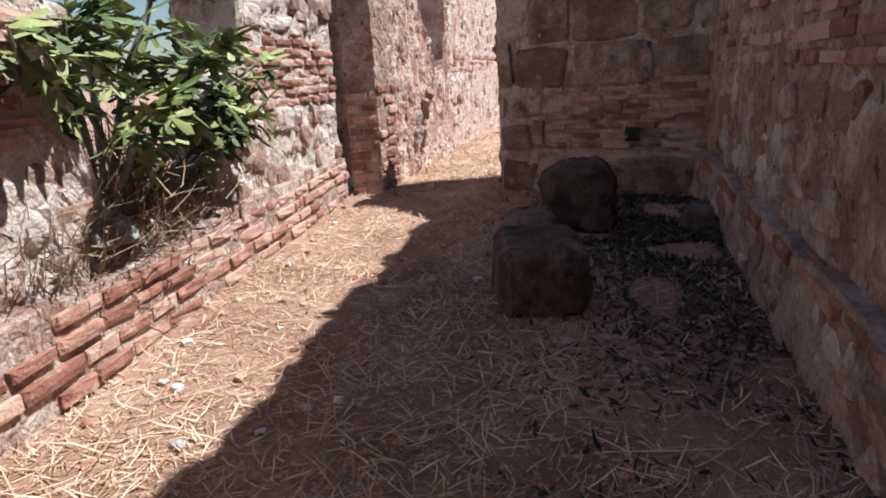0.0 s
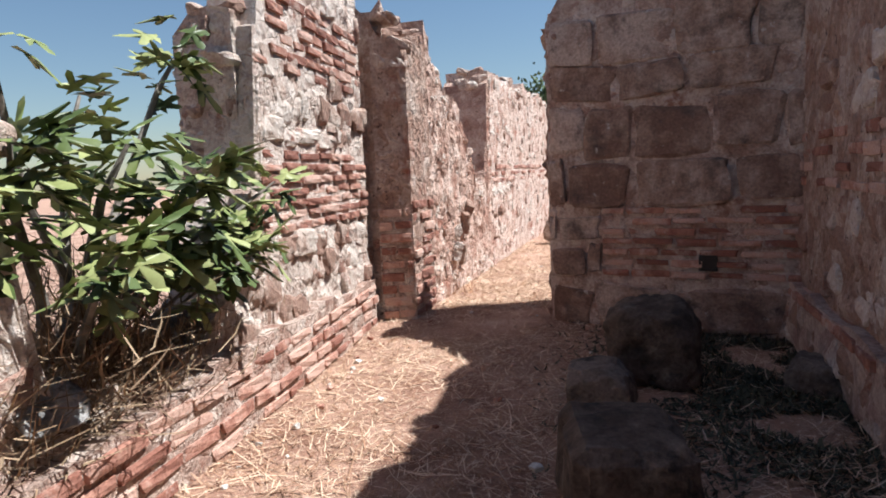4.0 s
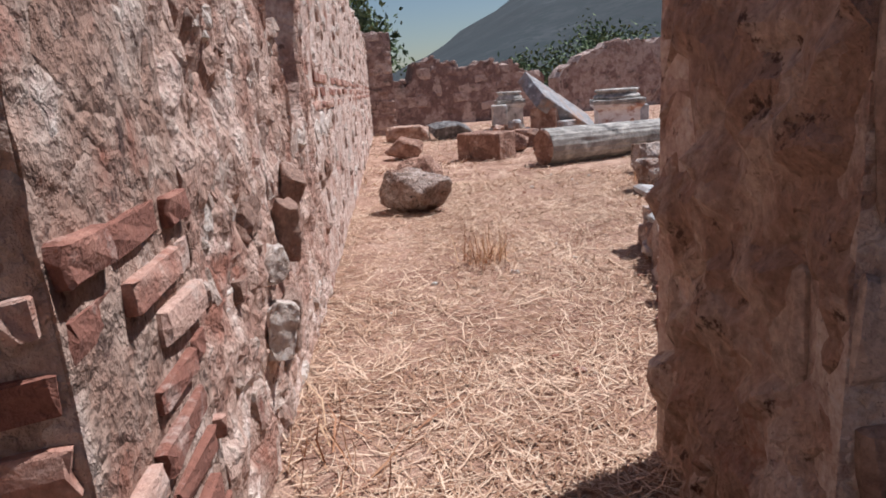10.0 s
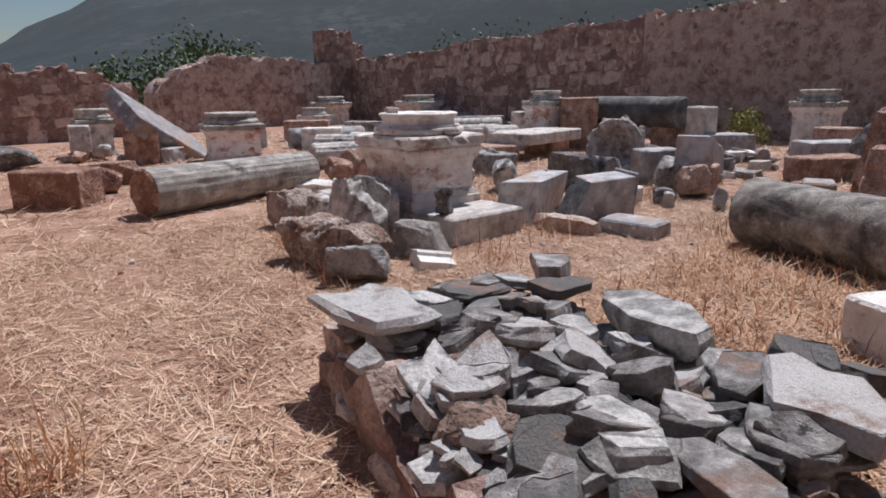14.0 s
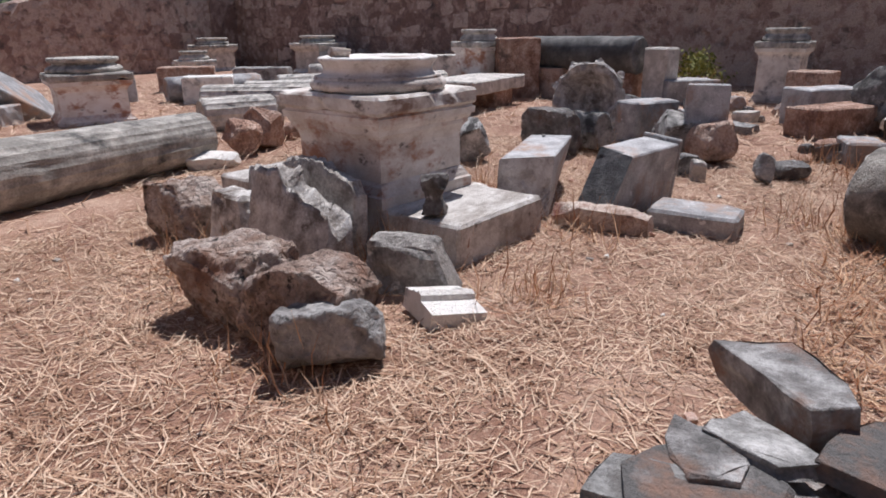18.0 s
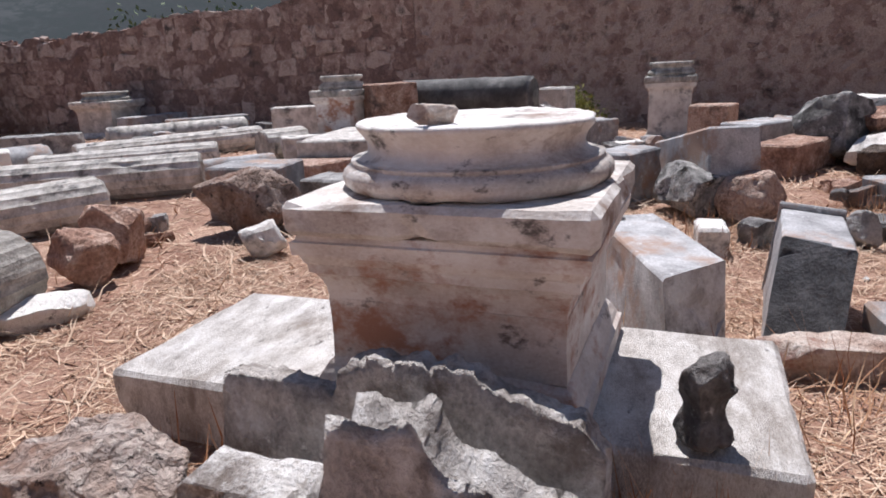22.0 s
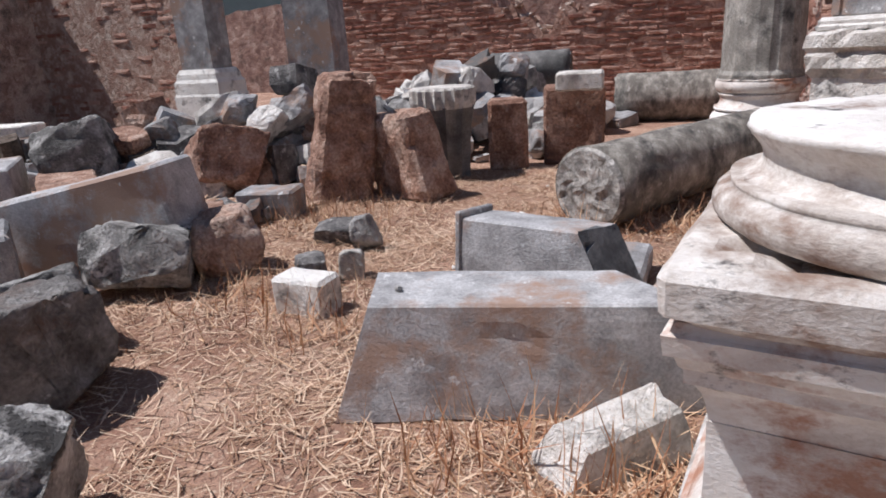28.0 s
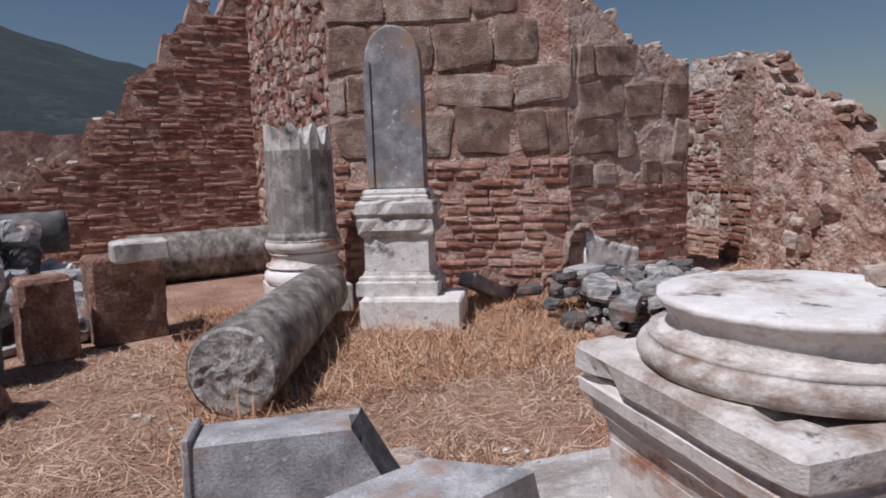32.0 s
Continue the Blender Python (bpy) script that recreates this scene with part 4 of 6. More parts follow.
def attic_base(parent, r, z, seed, mat, n=56, h=0.26, bell=False):
    """The moulded round base of a column: lower torus, fillet, hollow, upper torus and flat top."""
    def arc(c, rad, a0, a1, k=7):
        return [(c[0] + rad * math.cos(radians(a0 + (a1 - a0) * i / k)), c[1] + rad * math.sin(radians(a0 + (a1 - a0) * i / k))) for i in range(k + 1)]

    t1, t2 = 0.19 * h, 0.16 * h
    low = lathe([(r * 0.85, z)] + arc((r - t1, z + t1), t1, -80, 80) + [(r * 0.93, z + 2.05 * t1), (r * 0.93, z + 2.35 * t1)], n)
    part("lower_torus", rough(low, 0.004, 8, seed, 0.03), mat, parent, smooth=True)
    zz = z + 2.35 * t1
    if bell:
        drum = lathe([(r * 0.90, zz - 0.006)] + [(r * q, zz + dz * h) for q, dz in ((0.855, 0.02), (0.82, 0.06), (0.80, 0.12), (0.797, 0.18), (0.802, 0.24), (0.815, 0.30), (0.835, 0.36), (0.856, 0.41), (0.872, 0.45), (0.878, 0.48), (0.874, 0.515), (0.86, 0.54), (0.835, 0.552))] + [(r * 0.6, z + h), (r * 0.3, z + h)], n)
        part("bell_drum", rough(drum, 0.005, 8, seed + 1, 0.03), mat, parent, "hollow-sided drum with a worn flat top", smooth=True)
        return z + h
    hollow = lathe([(r * 0.915, zz - 0.005), (r * 0.87, zz + 0.02 * h), (r * 0.82, zz + 0.08 * h), (r * 0.80, zz + 0.15 * h), (r * 0.81, zz + 0.20 * h), (r * 0.85, zz + 0.24 * h), (r * 0.86, zz + 0.27 * h)], n)
    part("scotia", rough(hollow, 0.003, 8, seed + 1, 0.02), mat, parent, smooth=True)
    zz += 0.27 * h
    top = z + h
    up = lathe([(r * 0.8, zz)] + arc((r * 0.93 - t2, zz + t2), t2, -80, 60) + [(r * 0.905, top - 0.012), (r * 0.88, top - 0.002), (r * 0.6, top), (r * 0.3, top)], n)
    part("upper_torus", rough(up, 0.004, 8, seed + 2, 0.035), mat, parent, smooth=True)
    return top


def pedestal(m, s, label, seed, mat, die_h=0.5, plinth_h=0.11, base_h=0.24, foot=True, group="", top=None, cornice=None, bell=False):
    """A moulded square pedestal with a column base on it; s: width of the plinth."""
    ped = thing("column_pedestal", m, label, "pedestal", group)
    z = 0.0
    half = s / 2
    if foot:
        prof = [(half * 0.93, 0), (half * 0.93, 0.07), (half * 0.90, 0.08), (half * 0.88, 0.10), (half * 0.86, 0.115), (half * 0.845, 0.13), (half * 0.81, 0.15)]
        part("base_moulding", rough(square_lathe(prof, 1, 8), 0.004, 6, seed, 0.03), mat, ped)
        z = 0.15
    d = square_lathe([(half * 0.81, z), (half * 0.805, z + die_h * 0.33), (half * 0.805, z + die_h * 0.66), (half * 0.81, z + die_h)], 1, 8)
    part("die", rough(d, 0.004, 5, seed + 1, 0.02), mat, ped)
    z += die_h
    prof = [(half * 0.815, z), (half * 0.825, z + 0.012), (half * 0.83, z + 0.03), (half * 0.85, z + 0.05), (half * 0.885, z + 0.07), (half * 0.90, z + 0.08), (half * 0.95, z + 0.09), (half * 0.965, z + 0.15), (half * 0.95, z + 0.155)]
    if cornice:
        prof = [(half * q, z + dz * cornice) for q, dz in ((0.805, 0), (0.808, 0.06), (0.815, 0.16), (0.832, 0.28), (0.856, 0.37), (0.872, 0.41), (0.893, 0.42), (0.897, 0.55), (0.912, 0.58), (0.925, 0.66), (0.93, 0.70), (0.962, 0.71), (0.972, 0.90), (0.945, 0.915), (0.93, 1.0))]
    part("cornice", rough(square_lathe(prof, 1, 10), 0.002, 6, seed + 2, 0.012), mat, ped)
    z += (cornice or 0.155) - 0.003
    part("plinth", box(s, s, plinth_h, 0.02, 0.07, 0.008, seed + 3, 0.09, base=z), top or MARBLE, ped)
    attic_base(ped, half * (0.95 if bell else 0.93), z + plinth_h - 0.004, seed + 4, top or MARBLE, h=base_h, bell=bell)
    return ped


# The great pedestal on its slab.
SLAB_TOP = 0.25
solo("floor_slab", box(0.91, 2.40, 0.27, 0.02, 0.06, 0.008, 3, 0.05), WASHED, pose(5.22, 12.08, -0.02, 0, 0, -5.2), "large weathered white marble slab lying on the straw", "stone slab")
pedestal(pose(5.19, 11.91, SLAB_TOP, 0, 0, -6.3), 0.96, "rust-stained marble pedestal carrying a round column base", 31, MARBLE_ROSE, die_h=0.205, base_h=0.215, cornice=0.225, bell=True, top=WASHED_STONE)
solo("loose_stone", boulder(0.15, 0.10, 0.07, 5), RUBBLE, pose(4.89, 11.97, 1.142, 0, 0, -45), "small grey stone lying on the column base", "stone")
stub = boulder(0.20, 0.17, 0.27, 17, detail=900, amp=0.09, tilt=0.2)
for v in stub.verts:
    waist = 1 - 0.38 * math.exp(-((v.co.z - 0.12) / 0.055) ** 2)
    v.co.x, v.co.y = v.co.x * waist, v.co.y * waist
solo("stone_stub", stub, DARK_ROCK, pose(4.80, 11.19, SLAB_TOP - 0.012, 0, 0, 20), "small dark waisted stub of carved stone on the slab", "carved stone", "", True)

# Carved fragments and rocks in front of it.
def carved_fragment(left, right, h, thick, seed, label, mat, lean, crest, ruffle=0.0, scoop=0.0):
    """A slab of carved marble standing on edge with a ragged leafy crest; scoop: how far its top is hollowed."""
    m, w = spot(left, right, thick, -0.03, lean)
    bm = bmesh.new()
    n, k, d = 90, 10, 8
    grid = {}
    for i in range(n + 1):
        f = i / n
        top = h * crest(f)
        for j in range(d + 1):
            g = j / d
            edge = 1 - abs(2 * g - 1)
            z = top - scoop * edge ** 0.7 + ruffle * (noise.noise(Vector((f * w * 34, g * 3, seed))) + 0.7 * noise.noise(Vector((f * w * 75, g * 6, seed))))
            grid[i, j] = (f, g, z)
    cols = []
    for i in range(n + 1):
        ring = []
        f = i / n
        for t in range(k + 1):
            z = grid[i, 0][2] * t / k
            ring.append((f, 0.0, z, t / k))
        for j in range(1, d):
            ring.append((f, j / d, grid[i, j][2], 1))
        for t in range(k, -1, -1):
            ring.append((f, 1.0, grid[i, d][2] * t / k, t / k))
        row = []
        for f, g, z, tt in ring:
            narrow = 1.0 - 0.30 * tt ** 2
            y = (g - 0.5) * thick * narrow + 0.016 * noise.noise(Vector((f * w * 9, z * 9, seed + g)))
            row.append(bm.verts.new(((f - 0.5) * w + 0.012 * noise.noise(Vector((z * 11, g * 4, seed + i))), y, z)))
        cols.append(row)
    for a, b in zip(cols, cols[1:]):
        for q in range(len(a)):
            r = (q + 1) % len(a)
            bm.faces.new((a[q], b[q], b[r], a[r]))
    bm.faces.new(cols[0]), bm.faces.new(cols[-1][::-1])
    bmesh.ops.triangulate(bm, faces=[f for f in bm.faces if len(f.verts) > 4])
    return solo("carved_fragment", bm, mat, m, label, "carved stone", "carved marble fragments", True)


def crest_front(f):
    """A high blunt lip, a long sweeping hollow and a small curl before the broken end."""
    sweep = 1.0 - 0.05 * f - 0.24 * max(0.0, min(1.0, (f - 0.18) / 0.5)) ** 1.4
    curl = 0.07 * math.exp(-((f - 0.30) / 0.05) ** 2) - 0.05 * math.exp(-((f - 0.42) / 0.06) ** 2)
    return sweep + curl + 0.02 * noise.noise(Vector((f * 9, 1, 0))) - 0.45 * max(0, f - 0.80) - (1.6 * (f - 0.95) if f > 0.95 else 0)


def crest_back(f):
    """A plain straight top, then a carved leafy crest that falls away to the broken end."""
    if f < 0.36:
        return 0.78 + 0.02 * math.sin(f * 9)
    leafy = 0.05 * noise.noise(Vector((f * 11, 2, 0))) + 0.03 * noise.noise(Vector((f * 29, 5, 0)))
    return 0.88 + 0.12 * math.sin(min(1, (f - 0.36) / 0.12) * 1.57) + leafy - 0.5 * max(0, f - 0.66) - (2.0 * (f - 0.95) if f > 0.95 else 0)


carved_fragment((4.06, 12.06), (4.02, 11.40), 0.60, 0.24, 3, "broken carved marble with a hollowed white upper edge", CARVED, -10, crest_front, 0.004, 0.09)
carved_fragment((4.53, 12.60), (4.33, 11.46), 0.60, 0.12, 8, "broken marble slab with a leafy ragged carved crest", CARVED, -5, crest_back, 0.013)
block_at((4.10, 12.46), (4.06, 12.06), 0.26, 0.37, 48, CARVED, "pale marble lump with a flat white top", ragged=0.14, bevel=0.02, amp=0.022, step=0.035, taper=(0.8, 0.7), shear=(-0.04, 0.02))
rock_at((3.98, 13.05), (4.04, 12.52), 0.46, 0.40, 41, PITTED, "brown pitted boulder beside the carved fragment", detail=3600, amp=0.08, tilt=0.2)
rock_at((3.34, 11.80), (3.40, 11.26), 0.46, 0.37, 42, PITTED, "brown angular boulder with a flat top", detail=3200, tilt=0.12, amp=0.06)
rock_at((3.24, 11.20), (3.36, 10.70), 0.42, 0.38, 43, PITTED, "rough dark-topped brown boulder of conglomerate", nearer=-0.10, detail=3600, amp=0.07, tilt=0.12)
rock_at((3.17, 10.79), (3.54, 10.52), 0.30, 0.29, 49, GREY_ROCK, "grey-topped angular stone with a sunlit sloping face", nearer=0.0, detail=3000, tilt=0.2)
block_at((4.08, 11.17), (4.26, 10.70), 0.26, 0.27, 46, WEATHERED, "pale-topped broken marble lump before the slab", ragged=0.13, bevel=0.02, amp=0.02, step=0.035, taper=(0.72, 0.8), shear=(-0.05, 0.02))


def moulding(m, w, d, label):
    """A piece of a marble cornice with a stepped profile, face up."""
    bm = bmesh.new()
    prof = [(0, 0), (0, 0.085), (0.42 * d, 0.10), (0.45 * d, 0.125), (0.55 * d, 0.14), (0.62 * d, 0.12), (0.70 * d, 0.125), (0.78 * d, 0.11), (d, 0.10), (d, 0)]
    ends = [[bm.verts.new((x, y - d / 2, z)) for y, z in prof] for x in (-w / 2, w / 2)]
    for j in range(len(prof)):
        q = (j + 1) % len(prof)
        bm.faces.new((ends[0][j], ends[0][q], ends[1][q], ends[1][j]))
    bm.faces.new(ends[0]), bm.faces.new(ends[1])
    bmesh.ops.subdivide_edges(bm, edges=bm.edges[:], cuts=2, use_grid_fill=True)
    return solo("cornice_piece", rough(bm, 0.003, 6, 2, 0.02), MARBLE, m, label, "carved stone", "carved marble fragments")


moulding(pose(4.10, 10.66, -0.02, 3, 10, -28), 0.30, 0.30, "white marble cornice piece with stepped mouldings lying face up")

# Long grey blocks beside the pedestal.
bm = box(1.90, 0.36, 0.44, 0.010, 0.06, 0.005, 7, 0.03)
cut_end(bm, (0.487, 0, 0.44), (0.83, 0.53, 0.15), 0.02, 2)
cut_end(bm, (-0.57, 0, 0.44), (-0.93, -0.12, 0.30), 0.03, 3)
for v in bm.verts:
    low = max(0.0, 1 - v.co.z / 0.44)
    v.co.y -= 0.13 * low * min(1.0, max(0.0, 0.45 - v.co.x / 1.4))
    v.co.x += 0.06 * low * max(0.0, v.co.x)
solo("grey_marble_block", bm, [GREY_MARBLE, CARVED], pose(6.33, 11.25, -0.01, 0, 0, 16 + 180), "long grey marble block with a slanting broken end", "stone block", "fallen building stones")
bm = box(1.0, 0.30, 0.49, 0.010, 0.09, 0.004, 9, 0.02)
turned(bm, Matrix.Translation((-0.1, 0, 0)))
cut_end(bm, (-0.42, 0, 0.2), (-0.86, 0.2, 0.46), 0.05, 5)
b1 = solo("grey_marble_block", bm, [GREY_MARBLE, BREAK], pose(6.44, 10.57, -0.01, 6, 0, -11), "grey marble block with a moulded rim and a dark broken end", "stone block", "fallen building stones")
rim = box(0.035, 0.32, 0.52, 0.008, 0.12, 0.003, 1, 0.01, base=-0.0)
turned(rim, Matrix.Translation((0.405, 0, 0)))
part("rim", rim, GREY_MARBLE, b1)
solo("loose_stone", boulder(0.035, 0.03, 0.025, 8), GREY_ROCK, pose(6.76, 11.42, 0.428), "small pebble on the grey marble block", "stone")
bm = box(0.52, 0.25, 0.20, 0.012, 0.04, 0.008, 51, 0.05, (0.9, 0.62), (0.0, 0.03))
cut_end(bm, (-0.2, 0, 0.12), (-0.75, -0.1, 0.66), 0.02, 6)
solo("broken_marble", bm, [WEATHERED, WEATHERED], pose(5.90, 11.60, -0.04, 10, -9, 44 + 180), "white broken marble wedge with a rough sloping face", "carved stone", "carved marble fragments")
rock_at((5.70, 10.84), (5.78, 10.20), 0.22, 0.17, 47, RUBBLE, "low rounded pinkish stone half sunk in straw", points=22, tilt=0.1, detail=1500)

# Fallen and standing columns.
lying_column("fallen_column", (3.42, 14.54), (5.86, 14.92), 0.29, "weathered grey fluted column shaft lying on the straw", FLUTED, 22, 2, ROCK, 0.26)
lying_column("fallen_column", (6.54, 9.02), (5.42, 6.62), 0.305, "thick dark-streaked column shaft lying below the standing column", STREAKED, 0, 4, WEATHERED, 0.27)
lying_column("fallen_column", (8.5, 18.35), (9.75, 16.35), 0.25, "pale column shaft among the fallen stones", FLUTED, 18, 7)
lying_column("fallen_column", (7.25, 16.75), (8.15, 16.4), 0.24, "short broken length of a fluted column", FLUTED, 18, 8)
lying_column("fallen_column", (9.95, 17.1), (11.0, 16.1), 0.16, "slender grey column piece on the ground", GREY_MARBLE, 0, 9)
lying_column("fallen_column", (11.4, 19.8), (14.2, 18.2), 0.22, "long fluted column shaft among other pieces", FLUTED, 18, 10)
lying_column("fallen_column", (12.3, 17.0), (12.9, 16.6), 0.26, "short fluted column drum on its side", FLUTED, 18, 11)
lying_column("fallen_column", (9.3, 20.6), (11.0, 20.0), 0.25, "grey column piece among the fallen stones", GREY_MARBLE, 0, 12)
lying_column("fallen_column", (14.1, 21.6), (16.4, 19.9), 0.24, "long pale column shaft before the shaded wall", FLUTED, 0, 31)
lying_column("fallen_column", (10.3, 19.5), (11.9, 17.6), 0.2, "pale column shaft among the fallen stones", FLUTED, 18, 32)
lying_column("fallen_column", (13.95, 15.1), (13.55, 12.85), 0.33, "long dark column shaft raised on blocks", DARK_COLUMN, 0, 13, None, None, "column", 0.50)
block_at((13.55, 14.9), (13.45, 14.3), 0.6, 0.56, 60, ROCK, "brown block carrying the long column shaft")
block_at((13.50, 13.5), (13.42, 12.9), 0.6, 0.56, 61, ROCK, "brown block carrying the long column shaft")
block_at((13.45, 12.75), (13.3, 12.3), 0.4, 0.95, 62, MARBLE, "pale block at the end of the long column", bevel=0.03)
lying_column("fallen_column", (7.35, 3.3), (5.3, 3.0), 0.36, "long grey weathered column shaft before the brick wall", STREAKED, 0, 14)
lying_column("fallen_column", (9.3, 3.4), (8.1, 3.2), 0.28, "dark column shaft on a heap of stones", DARK_COLUMN, 0, 15, None, None, "column", 0.55)

col = thing("standing_column", pose(5.47, 6.06, 0), "standing fluted column stump on a moulded base", "column")
part("foot_block", box(0.84, 0.84, 0.32, 0.02, 0.12, 0.006, 4, 0.04, base=-0.02), MARBLE, col)
attic_base(col, 0.45, 0.29, 40, MARBLE_ROSE, h=0.50)
part("shaft", rough(lathe([(0.395, 0.78), (0.395, 0.83), (0.375, 0.87), (0.37, 1.2), (0.366, 1.5), (0.364, 1.74)], 80, 22, 0.010), 0.006, 4, 3, 0.04), FLUTED, col)
jag = lathe([(0.364, 1.74), (0.362, 1.82), (0.36, 1.92), (0.356, 2.02), (0.26, 2.0), (0.1, 1.84)], 88, 22, 0.010)
for v in jag.verts:
    if v.co.z > 1.78:
        v.co.z -= 0.34 * max(0, noise.noise(Vector((v.co.x * 7, v.co.y * 7, 1))) + 0.22)
part("broken_top", jag, FLUTED, col, "jagged broken top of the shaft")

# The round-topped stele on its pedestal.
RZ = -31.5
st = thing("stele_pedestal", pose(4.72, 7.14, 0.29, 0, 0, RZ), "white marble pedestal with broken mouldings", "pedestal")
solo("step_block", box(0.98, 0.62, 0.31, 0.02, 0.1, 0.008, 12, 0.05), MARBLE, pose(4.66, 7.33, -0.02, 0, 0, RZ), "weathered white marble step at the foot of the stele", "stone block")
part("base_moulding", rough(square_lathe([(0.40, 0), (0.40, 0.13), (0.375, 0.145), (0.37, 0.18), (0.34, 0.2), (0.325, 0.235)], 0.72, 8), 0.004, 5, 1, 0.03), MARBLE, st)
part("die", rough(square_lathe([(0.315, 0.235), (0.315, 0.4), (0.315, 0.56)], 0.72, 8), 0.004, 5, 2, 0.03), MARBLE, st)
part("broken_cornice", rough(square_lathe([(0.32, 0.56), (0.36, 0.60), (0.385, 0.64), (0.37, 0.73), (0.35, 0.76), (0.385, 0.80), (0.38, 0.90), (0.34, 0.93)], 0.72, 10), 0.022, 6, 3, 0.12), MARBLE, st)
part("cap_moulding", rough(square_lathe([(0.32, 0.93), (0.33, 0.96), (0.31, 0.975), (0.315, 1.0), (0.29, 1.03)], 0.72, 8), 0.004, 5, 4, 0.02), MARBLE, st)
bm = bmesh.new()
outline = [(-0.285, 0)] + [(-0.285, 0.5), (-0.283, 0.9), (-0.277, 1.2)] + [(0.28 * math.cos(radians(a)), 1.23 + 0.32 * math.sin(radians(a))) for a in range(170, 5, -15)] + [(0.277, 1.2), (0.283, 0.9), (0.285, 0.5), (0.285, 0)]
for side in (-0.09, 0.09):
    for x, z in outline:
        bm.verts.new((x * (0.96 if z > 1.1 else 1), side, z))
bm.verts.ensure_lookup_table()
k = len(outline)
bm.faces.new(bm.verts[:k]), bm.faces.new(bm.verts[k:])
for j in range(k):
    bm.faces.new((bm.verts[j], bm.verts[(j + 1) % k], bm.verts[k + (j + 1) % k], bm.verts[k + j]))
bmesh.ops.bevel(bm, geom=[e for e in bm.edges if abs(e.verts[0].co.y - e.verts[1].co.y) < 0.01], offset=0.018, segments=1, affect="EDGES")
stele = solo("stele", bm, GREY_MARBLE, pose(4.72, 7.14, 1.315, 0, 0, RZ), "tall grey round-topped marble stele with a sunk panel", "stele")
frame_bm = bmesh.new()
for x0, x1, z0, z1 in ((-0.274, -0.215, 0.02, 1.22), (0.215, 0.274, 0.02, 1.22)):
    bmesh.ops.create_cube(frame_bm, size=1, matrix=Matrix.Translation(((x0 + x1) / 2, 0.095, (z0 + z1) / 2)) @ Matrix.Diagonal((x1 - x0, 0.03, z1 - z0, 1)))
part("raised_border", frame_bm, GREY_MARBLE, stele)
solo("stone_block", box(0.78, 0.2, 0.15, 0.015, 0.1, 0.007, 63, 0.03), GREY_MARBLE, pose(3.72, 6.98, 0.12, 0, 24, 209), "narrow grey stone leaning by the stele's foot", "stone block", "fallen building stones")

# Pedestals and blocks further off.
def far_pedestal(x, y, rz, s, h, label, seed, mat=MARBLE_ROSE):
    total = h - 0.11 - 0.22 - 0.152 - 0.15
    return pedestal(pose(x, y, -0.02, 0, 0, rz), s, label, seed, mat, die_h=max(0.15, total), base_h=0.22, group="column pedestals in the yard", top=FLUTED)


far_pedestal(14.75, 10.7, -4, 0.82, 1.27, "tall marble pedestal with a column base against the wall", 71, MARBLE)
far_pedestal(13.1, 15.9, -10, 0.8, 1.3, "marble pedestal with a dark column base", 72)
far_pedestal(7.1, 19.3, -20, 1.15, 0.98, "wide marble pedestal with a column base beside the tilted slab", 73)
far_pedestal(5.7, 22.9, -10, 0.8, 1.05, "pale marble pedestal before the north wall", 74, MARBLE)
far_pedestal(16.4, 28.5, 0, 1.2, 1.1, "small marble pedestal before the far wall", 75, MARBLE)
far_pedestal(17.3, 24.4, 0, 1.3, 1.15, "small marble pedestal before the far wall", 76, MARBLE)
far_pedestal(12.4, 24.0, 10, 0.8, 0.85, "small marble pedestal before the far wall", 77, MARBLE)
solo("tilted_slab", box(2.4, 1.25, 0.34, 0.02, 0.15, 0.008, 5, 0.05), GREY_MARBLE, pose(6.25, 20.75, 0.38, 34, 29, 22), "huge grey slab of stone propped at a slant", "stone slab")
block_at((5.3, 20.2), (5.8, 19.8), 0.5, 0.62, 80, ROCK, "brown block propping the tilted slab")
